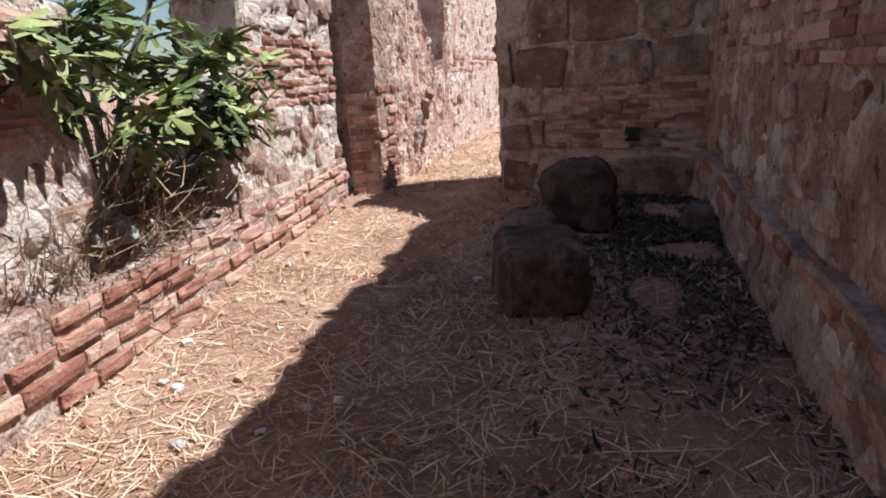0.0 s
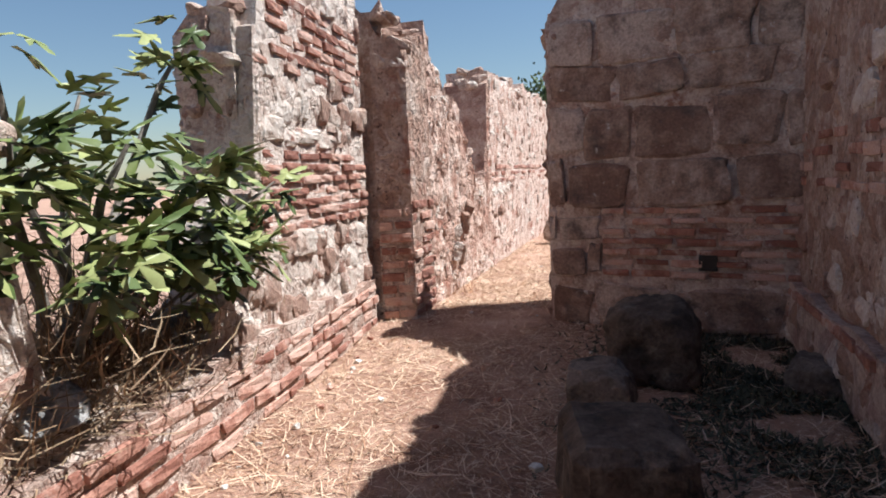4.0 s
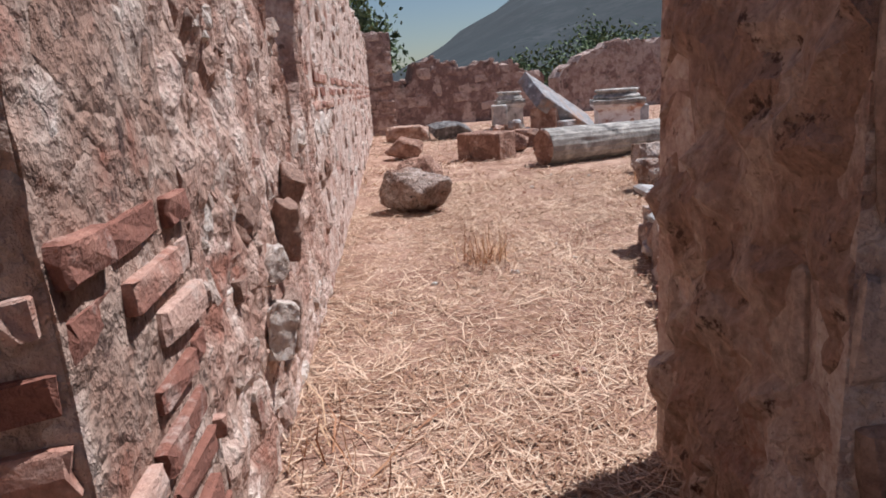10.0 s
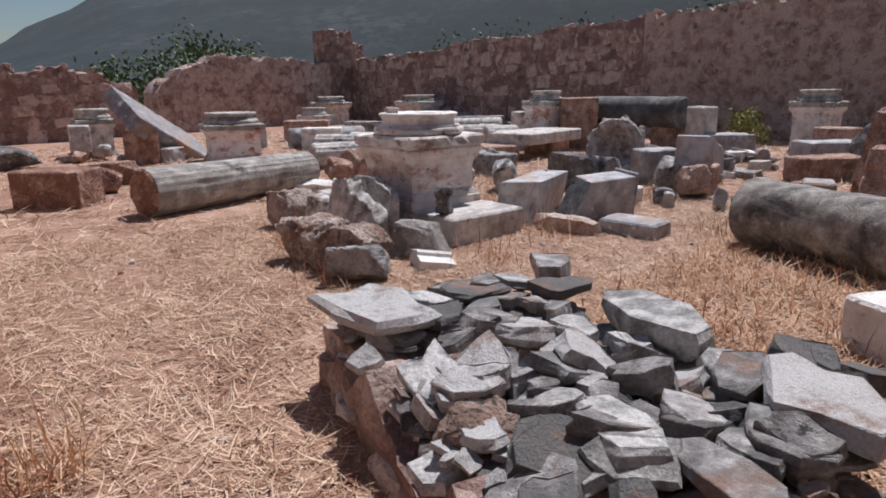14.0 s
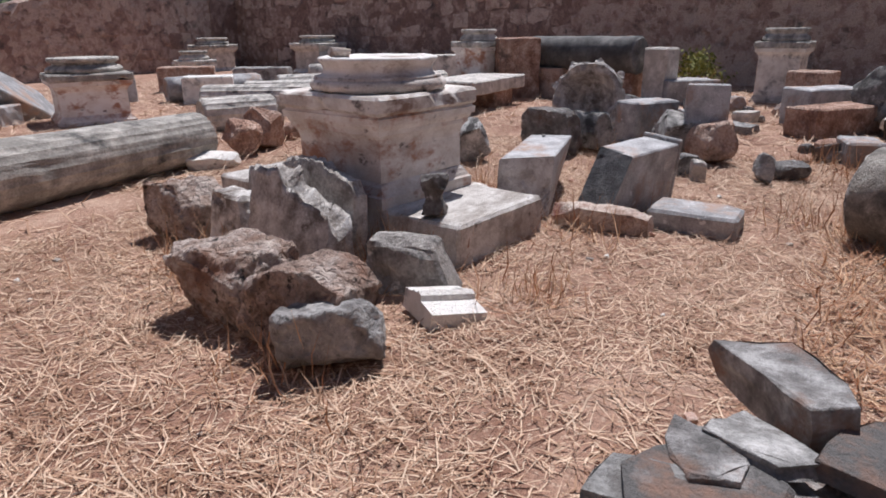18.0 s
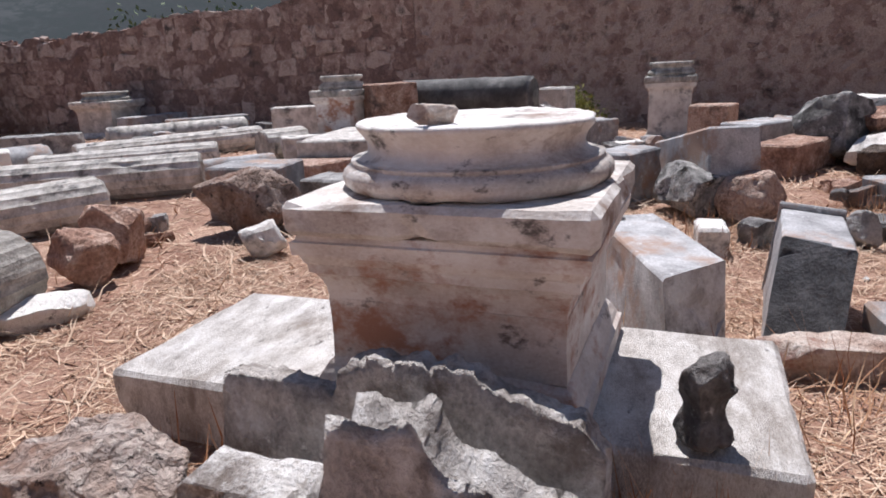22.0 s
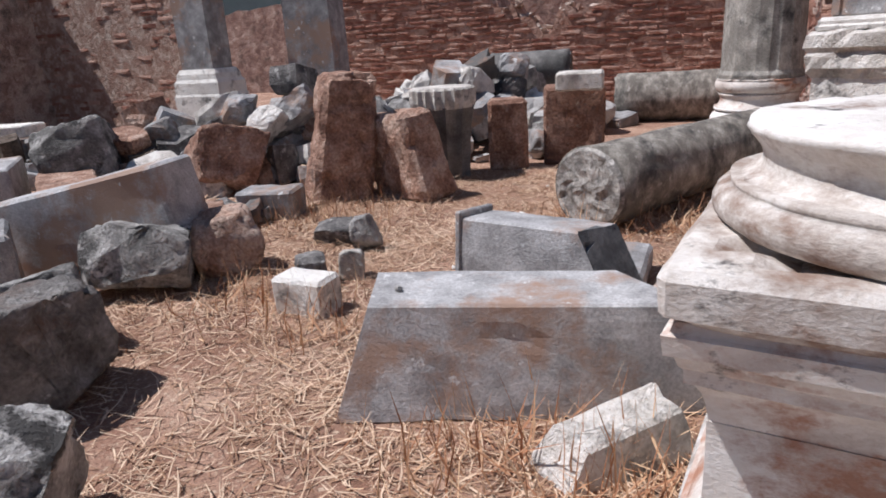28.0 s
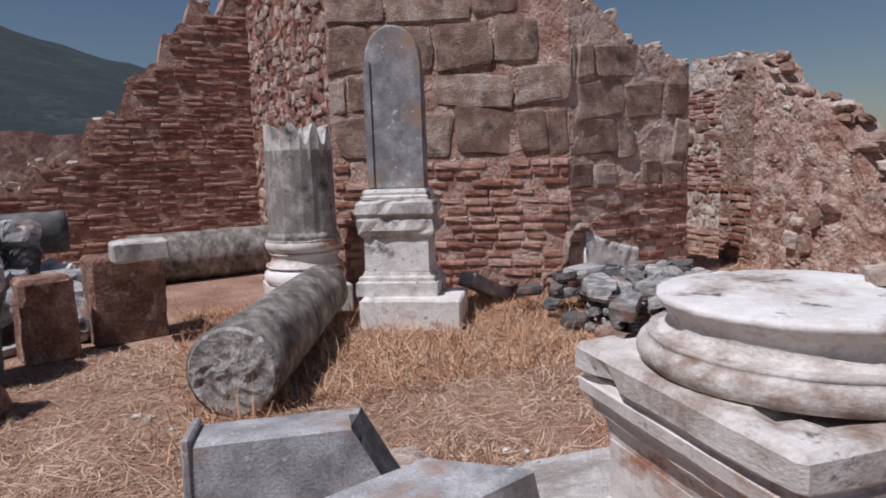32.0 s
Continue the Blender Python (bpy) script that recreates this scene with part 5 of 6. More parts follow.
for n, (l, r, d, h, mat, text) in enumerate([
    ((5.45, 20.6), (5.95, 19.7), 0.5, 0.3, GREY_MARBLE, "grey block on the ground"), ((6.3, 21.4), (6.8, 21.1), 0.5, 0.6, ROCK, "brown square block"),
    ((5.0, 22.3), (5.4, 22.2), 0.5, 0.7, MARBLE, "pale block beside a pedestal"), ((2.50, 16.32), (3.08, 15.69), 0.6, 0.46, ROCK, "brown square stone block on the straw"),
    ((12.85, 15.3), (13.4, 14.7), 0.6, 1.12, ROCK, "tall brown block beside a pedestal"), ((10.45, 14.6), (10.75, 15.3), 0.7, 0.30, ROCK, "brown block under the marble slab"), ((11.6, 14.65), (12.3, 14.7), 0.7, 0.30, ROCK, "brown block under the marble slab"),
    ((13.2, 12.2), (13.9, 11.5), 0.6, 0.42, GREY_MARBLE, "flat grey block on the ground"), ((9.15, 11.4), (9.7, 11.05), 0.4, 0.48, GREY_MARBLE, "grey broken block"),
    ((8.78, 10.75), (8.9, 10.3), 0.4, 0.36, ROCK, "brown square block"), ((6.0, 10.28), (6.02, 9.7), 0.4, 0.14, GREY_MARBLE, "flat grey slab lying in the grass"),
    ((8.62, 14.45), (8.45, 13.6), 0.5, 0.34, GREY_ROCK, "dark block with a sunlit top"), ((8.30, 15.26), (8.36, 14.5), 0.6, 0.5, GREY_MARBLE, "dark grey slab leaning among rocks"),
    ((13.75, 10.5), (13.5, 9.95), 0.5, 0.6, ROCK, "brown block beside the tall pedestal"), ((9.4, 9.42), (8.92, 9.28), 0.34, 0.24, GREY_MARBLE, "small grey block with a flat top"),
    ((7.82, 10.93), (7.5, 10.93), 0.2, 0.2, MARBLE, "small pale block tipped in the straw"), ((15.6, 7.5), (15.0, 7.2), 0.4, 0.4, ROCK, "brown block under a pale slab"),
    ((12.9, 23.1), (14.0, 22.4), 0.6, 0.35, GREY_MARBLE, "dark flat slab before the far wall"), ((8.3, 21.5), (9.1, 21.3), 0.4, 0.45, GREY_MARBLE, "grey block among the fallen stones"),
    ((15.2, 21.0), (16.5, 19.8), 0.4, 0.5, GREY_MARBLE, "grey block among the fallen stones"), ((10.6, 9.7), (11.6, 9.0), 0.5, 0.35, ROCK, "brown block among the fallen stones"),
    ((19.0, 23.2), (16.6, 23.6), 0.4, 0.5, GREY_MARBLE, "long pale beam among the fallen stones"), ((11.5, 9.9), (12.2, 9.3), 0.5, 0.5, GREY_MARBLE, "grey block among the fallen stones"), ((12.7, 22.9), (13.4, 21.7), 0.5, 0.42, GREY_ROCK, "dark slab with a sunlit top"), ((14.9, 18.3), (15.3, 17.3), 0.5, 0.7, MARBLE, "pale block before the shaded wall"), ((9.2, 20.0), (9.9, 19.4), 0.5, 0.5, MARBLE, "pale broken block among the columns"), ((10.4, 22.6), (11.3, 21.8), 0.5, 0.55, ROCK, "brown block among the fallen stones"), ((11.9, 16.4), (12.4, 15.7), 0.4, 0.4, MARBLE, "pale block beside the marble slab"), ((15.6, 16.0), (15.9, 15.0), 0.5, 0.8, ROCK, "brown block before the shaded wall")]):
    block_at(l, r, d, h, 100 + n, mat, text + " on the dry ground" if len(text.split()) < 6 else text, bevel=0.02, ragged=0.07, amp=0.01)
for n, (l, r, d, h, mat, text) in enumerate([
    ((7.66, 14.95), (7.62, 14.15), 0.6, 0.56, PITTED, "large brown pitted rock among the columns"), ((7.02, 14.14), (7.15, 13.82), 0.26, 0.28, MARBLE, "small pointed pale stone"), ((8.3, 9.9), (8.0, 9.75), 0.3, 0.16, GREY_ROCK, "small grey stone"),
    ((7.42, 12.92), (7.16, 12.52), 0.42, 0.44, PALE_ROCK, "white-topped broken stone on the straw"), ((8.16, 12.46), (7.82, 11.86), 0.5, 0.50, DARK_ROCK, "large dark boulder with a grey top"),
    ((7.84, 13.94), (7.54, 13.50), 0.3, 0.26, PALE_ROCK, "small rounded stone on the straw"), ((9.10, 11.24), (8.42, 10.98), 0.5, 0.45, PALE_ROCK, "grey broken rock"),
    ((8.7, 10.8), (8.23, 10.5), 0.45, 0.44, ROCK, "dark brown rock"), ((7.77, 10.43), (7.58, 10.41), 0.16, 0.2, MARBLE, "small white stone"), ((7.92, 9.98), (7.74, 9.85), 0.18, 0.28, GREY_ROCK, "small upright stone"),
    ((6.15, 14.7), (6.6, 14.65), 0.4, 0.42, ROCK, "brown weathered rock beside the fallen column"), ((6.6, 14.75), (7.15, 14.9), 0.45, 0.5, ROCK, "brown weathered rock"), ((5.45, 14.6), (5.95, 14.35), 0.25, 0.18, MARBLE, "pale lump of stone by the column's end"),
    ((3.05, 20.9), (4.15, 20.95), 0.8, 0.46, GREY_ROCK, "long brown rock before the wall"), ((3.46, 16.7), (3.98, 16.6), 0.4, 0.4, ROCK, "brown rock beside the square block"), ((3.8, 17.6), (4.4, 17.3), 0.5, 0.36, ROCK, "brown rock in the straw"),
    ((0.46, 12.0), (1.02, 11.43), 0.5, 0.46, PITTED, "brown boulder with a pale flat top near the wall"), ((0.95, 13.5), (1.5, 13.3), 0.5, 0.42, ROCK, "brown boulder near the wall"), ((1.3, 17.2), (2.0, 17.0), 0.6, 0.42, ROCK, "brown boulder near the wall"),
    ((8.72, 14.1), (8.62, 13.8), 0.2, 0.42, PALE_ROCK, "small stone resting on a dark block"), ((8.52, 12.08), (8.28, 11.56), 0.5, 0.44, PALE_ROCK, "pale broken stone"), ((7.72, 10.5), (7.92, 10.34), 0.2, 0.2, GREY_ROCK, "small grey stone"),
    ((10.1, 12.2), (10.4, 11.5), 0.6, 0.45, GREY_ROCK, "carved grey lump among the stones"), ((1.9, 21.5), (2.9, 21.0), 0.6, 0.4, ROCK, "brown boulder near the wall"),
    ((12.0, 9.55), (11.15, 9.2), 0.75, 0.85, PALE_ROCK, "rounded boulder crusted with pale lichen"), ((10.6, 9.0), (9.75, 8.5), 0.5, 0.72, ROCK, "rounded brown boulder cut flat on one side")]):
    rock_at(l, r, d, h, 140 + n, mat, text if len(text.split()) > 3 else text + " on the straw", detail=900 if h > 0.4 else 450)

bm = box(1.75, 0.42, 0.5, 0.02, 0.14, 0.006, 15, 0.03)
cut_end(bm, (-0.75, 0, 0.2), (-0.9, 0, 0.5), 0.03, 4)
solo("grey_marble_block", bm, [GREY_MARBLE, GREY_MARBLE], pose(9.5, 10.75, 0.10, 0, -11, 194), "long pale grey marble block among rocks", "stone block", "fallen building stones")
solo("marble_slab", box(2.0, 1.0, 0.22, 0.02, 0.12, 0.008, 19, 0.05), MARBLE, pose(11.5, 15.0, 0.285, 0, 0, 4), "large flat white marble slab resting on brown blocks", "stone slab")
solo("pale_slab", box(1.0, 0.5, 0.2, 0.02, 0.12, 0.006, 18, 0.04), MARBLE, pose(15.2, 7.6, 0.38, 0, 0, 20), "pale flat slab resting on a brown block", "stone slab")

# The broken corinthian capital.
cap = thing("capital", Matrix.Translation((10.05, 12.32, 0.37)) @ Vector((-0.93, -0.20, 0.30)).to_track_quat("Z", "Y").to_matrix().to_4x4(), "broken carved capital lying with its hollow side up", "capital")
part("bell", rough(lathe([(0.27, -0.35), (0.31, -0.2), (0.36, 0.0), (0.42, 0.16), (0.46, 0.24), (0.43, 0.27), (0.36, 0.25), (0.29, 0.12), (0.24, -0.02), (0.12, -0.06)], 56), 0.035, 7, 5, 0.12), CARVED, cap)
for k in range(9):
    a = 2 * math.pi * k / 9
    lf = bmesh.new()
    tube(lf, [Vector((0.33, 0, -0.2)), Vector((0.41, 0, 0.02)), Vector((0.49, 0, 0.17)), Vector((0.53, 0, 0.13))], [0.09, 0.085, 0.06, 0.025], 7)
    part("carved_leaf", turned(rough(lf, 0.02, 11, k), Matrix.Rotation(a, 4, "Z")), CARVED, cap)

# Upright blocks and the carved capital before the south wall.
solo("upright_stone", box(0.58, 0.46, 1.16, 0.05, 0.05, 0.03, 201, 0.16, (0.84, 0.76), (-0.10, -0.06)), ROCK, pose(8.98, 8.52, -0.03, -4, -5, 48), "tall rough brown stone standing upright", "stone block", "fallen building stones")
solo("upright_stone", box(0.80, 0.42, 0.80, 0.05, 0.05, 0.026, 207, 0.14, (0.92, 0.8), (0.10, 0.04)), ROCK, pose(8.28, 8.24, -0.03, -5, 6, -28), "brown upright stone with a sunlit edge", "stone block", "fallen building stones")
block_at((7.98, 7.16), (7.6, 7.02), 0.4, 0.72, 203, ROCK, "brown upright stone before the south wall", bevel=0.04, ragged=0.08, amp=0.015)
block_at((7.52, 6.72), (6.9, 6.56), 0.45, 0.80, 204, ROCK, "brown square block carrying a pale stone", bevel=0.03, ragged=0.06)
solo("pale_moulding", box(0.46, 0.36, 0.18, 0.02, 0.1, 0.006, 20, 0.05), MARBLE, pose(7.1, 6.86, 0.785, 0, 0, 190), "pale moulded stone lying on a brown block", "carved stone")
cp = thing("carved_capital", pose(8.34, 7.46, -0.02, 0, 0, 20), "dark carved capital with a fluted white rim", "capital")
part("bell", rough(lathe([(0.25, 0), (0.26, 0.2), (0.28, 0.5), (0.33, 0.74)], 44, 11, 0.06), 0.014, 7, 6, 0.05), DARK_COLUMN, cp)
part("fluted_rim", rough(lathe([(0.32, 0.72), (0.335, 0.78), (0.335, 0.90), (0.31, 0.92), (0.2, 0.92)], 66, 22, 0.03), 0.004, 7, 7), MARBLE, cp)

# Heap of rubble before the south wall.

def heap(cx, cy, rx, ry, top, count, sizes, seed, mats):
    r = random.Random(seed)
    for n in range(count):
        a, q = r.uniform(0, 6.28), math.sqrt(r.uniform(0, 1))
        x, y = cx + rx * q * math.cos(a), cy + ry * q * math.sin(a)
        w = r.uniform(*sizes)
        z = max(-0.02, top * (1 - q * q) * r.uniform(0.35, 1.0) - 0.06)
        steep = 30 if z > 0.1 else 10
        bm = slate_slab(w, w * r.uniform(0.5, 0.85), w * r.uniform(0.18, 0.5), seed + n) if n % 3 else boulder(w * 0.8, w * 0.6, w * 0.5, seed + n, detail=260)
        solo("rubble_stone", bm, mats[n % len(mats)], pose(x, y, z, r.uniform(-steep, steep), r.uniform(-steep, steep), r.uniform(0, 360)), "grey broken stone in a heap of rubble", "stone", "rubble heap")


# Pilasters of the south wall.
pil = thing("pilaster", pose(13.2, 5.5, 0, 0, 0, 0), "grey marble pilaster on a white moulded base", "pilaster")
part("base", rough(square_lathe([(0.46, 0), (0.46, 0.75), (0.44, 0.78), (0.44, 0.95), (0.40, 1.0), (0.39, 1.08), (0.34, 1.15)], 0.7, 6), 0.005, 5, 1, 0.02), MARBLE, pil)
part("shaft", rough(square_lathe([(0.31, 1.15), (0.31, 2.2), (0.30, 3.3)], 0.7, 6), 0.005, 4, 2, 0.03), GREY_MARBLE, pil)
solo("grey_pier", rough(square_lathe([(0.38, -0.02), (0.38, 1.4), (0.37, 3.2)], 0.8, 6), 0.006, 4, 3, 0.03), GREY_MARBLE, pose(11.75, 4.6, 0, 0, 0, 10), "plain grey marble pier in a dark opening", "pier")

# Pile of slate and stones on a stub of wall.
masonry("wall_stub_edge", (2.22, 9.56), (1.42, 7.5), 0.9, steps((0, 0.26), (2.2, 0.24)), [(0.0, 0.3, "stone", 0.1, 0.2)], "low stub of a rubble wall", SHADE_WALL, (1.8, 8.5, 0.2), 31, crest=False, relief=0.04, limits={"stone": 60})
masonry("wall_stub", (3.6, 9.2), (2.25, 9.56), 1.2, steps((0, 0.18), (1.4, 0.25)), [(0.0, 0.3, "stone", 0.13, 0.2)], "low stub of a rubble wall", SHADE_WALL, (3, 9.5, 0.2), 32, crest=False, relief=0.04, limits={"stone": 30})
rnd = random.Random(5)


def slate_slab(w, d, h, seed):
    """A flat broken slate: an uneven many-sided outline with split layers on its edge."""
    bm = bmesh.new()
    r = random.Random(seed)
    n = r.choice((7, 8, 9, 10))
    cut = r.uniform(0, 6.28)
    ring = []
    for k in range(n):
        a = 2 * math.pi * (k + r.uniform(-0.35, 0.35)) / n
        q = 1.0 / max(abs(math.cos(a)), abs(math.sin(a))) * r.uniform(0.72, 1.0)
        if abs((a - cut + math.pi) % (2 * math.pi) - math.pi) < 0.6:
            q *= 0.66
        ring.append((math.cos(a) * w / 2 * q, math.sin(a) * d / 2 * q))
    slope = r.uniform(-0.25, 0.25)
    layers = []
    for z, grow in ((0, r.uniform(0.82, 0.95)), (0.35, r.uniform(0.95, 1.06)), (0.7, r.uniform(0.94, 1.04)), (1.0, r.uniform(0.9, 1.0))):
        layers.append([bm.verts.new((x * grow * r.uniform(0.96, 1.04), y * grow * r.uniform(0.96, 1.04), h * z * (1 + slope * x / w * (z > 0.5) * 2))) for x, y in ring])
    for lo, hi in zip(layers, layers[1:]):
        for k in range(n):
            bm.faces.new((lo[k], lo[(k + 1) % n], hi[(k + 1) % n], hi[k]))
    bm.faces.new(layers[0][::-1])
    top = bm.faces.new(layers[-1])
    got = bmesh.ops.inset_region(bm, faces=[top], thickness=min(w, d) * 0.16, depth=0.0)
    bmesh.ops.triangulate(bm, faces=[f for f in bm.faces if len(f.verts) > 4])
    bmesh.ops.subdivide_edges(bm, edges=[e for e in bm.edges if e.calc_length() > max(0.07, w * 0.3)], cuts=1)
    bm.normal_update()
    for v in bm.verts:
        v.co += v.normal * min(h, 0.08) * 0.22 * (noise.noise(v.co * 9 + Vector((seed, 0, 0))) + 0.6 * noise.noise(v.co * 24))
    return bm


def pile_place(r):
    while True:
        f = r.uniform(0, 1)
        x0, y0 = 2.24 + (1.45 - 2.24) * f, 9.5 + (7.5 - 9.5) * f
        g = r.uniform(0.02, 1.0)
        x, y = x0 + g * (1.25 + 0.1 * f), y0 - g * 0.32
        if y > 7.42:
            return x, y, g


BIG = [(2.35, 9.20, 0.41, 0.74, 0.46, 0.07, 88), (3.00, 9.22, 0.36, 0.46, 0.34, 0.05, -9), (3.22, 9.17, 0.37, 0.32, 0.22, 0.04, 50), (3.56, 9.12, 0.36, 0.50, 0.28, 0.15, 45), (3.32, 8.88, 0.37, 0.44, 0.24, 0.05, -21), (3.20, 8.36, 0.35, 0.84, 0.36, 0.13, 62), (2.84, 7.56, 0.37, 0.60, 0.42, 0.09, 9), (2.92, 7.82, 0.34, 0.46, 0.28, 0.06, 10), (2.17, 7.96, 0.37, 0.42, 0.32, 0.08, 60), (1.80, 7.98, 0.33, 0.36, 0.28, 0.06, 9), (2.18, 7.62, 0.36, 0.46, 0.26, 0.06, 69), (2.10, 8.66, 0.36, 0.38, 0.24, 0.07, 72), (2.48, 7.86, 0.35, 0.28, 0.22, 0.07, 48), (2.56, 9.38, 0.35, 0.24, 0.18, 0.05, -27), (2.66, 9.28, 0.37, 0.27, 0.19, 0.06, 87), (2.56, 9.04, 0.37, 0.26, 0.20, 0.06, 45), (2.63, 8.82, 0.38, 0.32, 0.26, 0.07, 69), (2.80, 9.00, 0.36, 0.28, 0.20, 0.05, 39), (3.00, 8.86, 0.36, 0.26, 0.18, 0.05, 66), (2.97, 8.70, 0.37, 0.26, 0.16, 0.08, 66), (2.84, 8.52, 0.36, 0.30, 0.22, 0.07, 72), (1.62, 7.66, 0.34, 0.46, 0.36, 0.06, -20), (2.50, 7.60, 0.36, 0.42, 0.30, 0.06, 30)]
for n, (x, y, z, w, d, h, rz) in enumerate(BIG):
    lean = 3 if w > 0.4 else 8
    solo("slate_slab", slate_slab(w, d, h, 400 + n), (SLATE, SLATE, PALE_SLATE)[n % 3], pose(x, y, z - h * 0.5, (-1) ** n * lean, (n * 37 % 11) / 5 * lean - lean, rz), "large flat grey slate on the heap", "slate", "heap of slates")
solo("brown_stone", boulder(0.34, 0.28, 0.16, 455, detail=2200, amp=0.1), PITTED, pose(1.97, 8.33, 0.24, 0, 0, 40), "porous dark brown stone in the heap of slates", "stone", "heap of slates")
chips = bmesh.new()
for n in range(560):
    x, y, g = pile_place(rnd)
    w = rnd.choice((0.10, 0.12, 0.15, 0.18, 0.22, 0.26, 0.34)) * rnd.uniform(0.8, 1.2) * (1 if n < 250 else 0.6)
    m = pose(x, y, rnd.uniform(0.19, 0.345) - 0.13 * g ** 3, rnd.gauss(0, 13), rnd.gauss(0, 13), rnd.uniform(0, 360))
    bm = slate_slab(w, w * rnd.uniform(0.55, 0.9), w * rnd.uniform(0.12, 0.32), 500 + n)
    if n < 250:
        solo("slate_piece", bm, (SLATE, PALE_SLATE, SLATE, SLATE, GREY_ROCK)[n % 5], m, "grey broken slate in a heap", "slate", "heap of slates")
        continue
    small = bpy.data.meshes.new("chip")
    turned(bm, m).to_mesh(small)
    bm.free()
    chips.from_mesh(small)
    bpy.data.meshes.remove(small)
tagged(solo("slate_chips", chips, SLATE, Matrix(), "small grey slate chips between the larger slates", "slate"), kind="stuff")

heap(10.4, 7.0, 1.8, 1.2, 0.95, 90, (0.3, 0.75), 1000, (GREY_ROCK, ROCK, SLATE, GREY_ROCK, SLATE, MARBLE, GREY_MARBLE))
heap(8.9, 5.9, 1.4, 0.9, 1.0, 70, (0.3, 0.75), 1100, (SLATE, GREY_MARBLE, GREY_ROCK, MARBLE))
heap(12.6, 7.4, 1.5, 1.3, 0.55, 56, (0.35, 0.9), 1200, (SLATE, GREY_ROCK, ROCK, SLATE, GREY_MARBLE))
heap(8.8, 4.2, 1.7, 0.8, 0.7, 36, (0.4, 1.0), 1300, (SLATE, GREY_ROCK, GREY_MARBLE))
heap(11.4, 8.3, 1.1, 0.7, 0.55, 34, (0.3, 0.7), 2100, (GREY_ROCK, SLATE, ROCK, DIM_ROCK, MARBLE))
heap(13.7, 8.0, 1.0, 0.9, 0.5, 24, (0.35, 0.8), 2200, (GREY_ROCK, SLATE, DIM_ROCK))
heap(9.4, 9.6, 0.5, 0.4, 0.2, 10, (0.18, 0.4), 2300, (GREY_ROCK, SLATE, ROCK))
heap(12.4, 10.9, 1.0, 0.8, 0.2, 14, (0.25, 0.5), 1400, (GREY_MARBLE, GREY_ROCK, MARBLE))
heap(10.6, 11.3, 0.8, 0.9, 0.2, 14, (0.25, 0.5), 1500, (GREY_MARBLE, GREY_ROCK, MARBLE))
heap(7.3, 15.6, 0.7, 0.5, 0.1, 6, (0.2, 0.4), 1600, (ROCK, GREY_ROCK))
heap(14.8, 8.7, 1.0, 0.9, 0.25, 14, (0.3, 0.6), 1700, (GREY_MARBLE, GREY_ROCK, MARBLE))
heap(5.4, 21.6, 0.8, 0.7, 0.2, 10, (0.25, 0.5), 1800, (ROCK, GREY_MARBLE))
heap(14.5, 19.5, 2.0, 1.4, 0.2, 16, (0.4, 0.9), 1900, (GREY_MARBLE, MARBLE, GREY_ROCK))

# Small heap of stones and a marble fragment by the south wall.
for n in range(26):
    x, y = 3.0 + rnd.uniform(-0.6, 0.5), 8.2 + rnd.uniform(-0.7, 0.4)
    w = rnd.uniform(0.14, 0.34)
    solo("slate_piece", slate_slab(w, w * 0.7, w * 0.3, 700 + n), (SLATE, GREY_ROCK)[n % 2], pose(x, y, rnd.uniform(0.0, 0.34), rnd.uniform(-15, 15), rnd.uniform(-15, 15), rnd.uniform(0, 360)), "grey broken slate in a heap", "slate", "heap of slates")
carved_fragment((2.40, 7.03), (1.62, 7.01), 0.76, 0.08, 12, "pale marble fragment with a curved carved rim", MARBLE, 0, lambda f: 1.0 - 0.35 * f ** 0.7)
bm = bmesh.new()
tube(bm, [Vector(p) for p in ((2.36, 7.0, 0.76), (2.50, 7.0, 0.77), (2.62, 7.0, 0.70), (2.66, 7.0, 0.56), (2.66, 7.0, 0.40), (2.74, 6.99, 0.29), (2.90, 6.92, 0.24), (2.96, 6.9, 0.05))], [0.045, 0.05, 0.045, 0.05, 0.04, 0.045, 0.04, 0.03], 8)
bmesh.ops.subdivide_edges(bm, edges=bm.edges[:], cuts=1)
solo("curved_rim", rough(bm, 0.012, 9, 3), RUBBLE, Matrix(), "curved pinkish rim of broken stonework", "carved stone", "carved marble fragments")

for n, (x, y, z, w, d, h, rx, ry, rz, mat) in enumerate([(10.35, 8.25, 0.30, 0.5, 0.3, 0.34, 25, 30, 20, MARBLE), (10.15, 7.9, 0.5, 0.45, 0.34, 0.3, -20, 25, 60, MARBLE), (9.85, 7.7, 0.62, 0.5, 0.3, 0.3, 10, 35, 15, GREY_MARBLE), (10.7, 8.3, 0.15, 0.55, 0.4, 0.3, 15, -20, 100, GREY_ROCK), (9.0, 6.35, 0.72, 0.7, 0.5, 0.09, 4, 3, 30, MARBLE), (8.2, 5.6, 0.75, 0.45, 0.4, 0.4, 10, 5, 10, GREY_MARBLE)]):
    solo("rubble_stone", boulder(w, d, h, 1950 + n, detail=400), mat, pose(x, y, z, rx, ry, rz), "pale broken stone leaning on the rubble heap", "stone", "rubble heap")

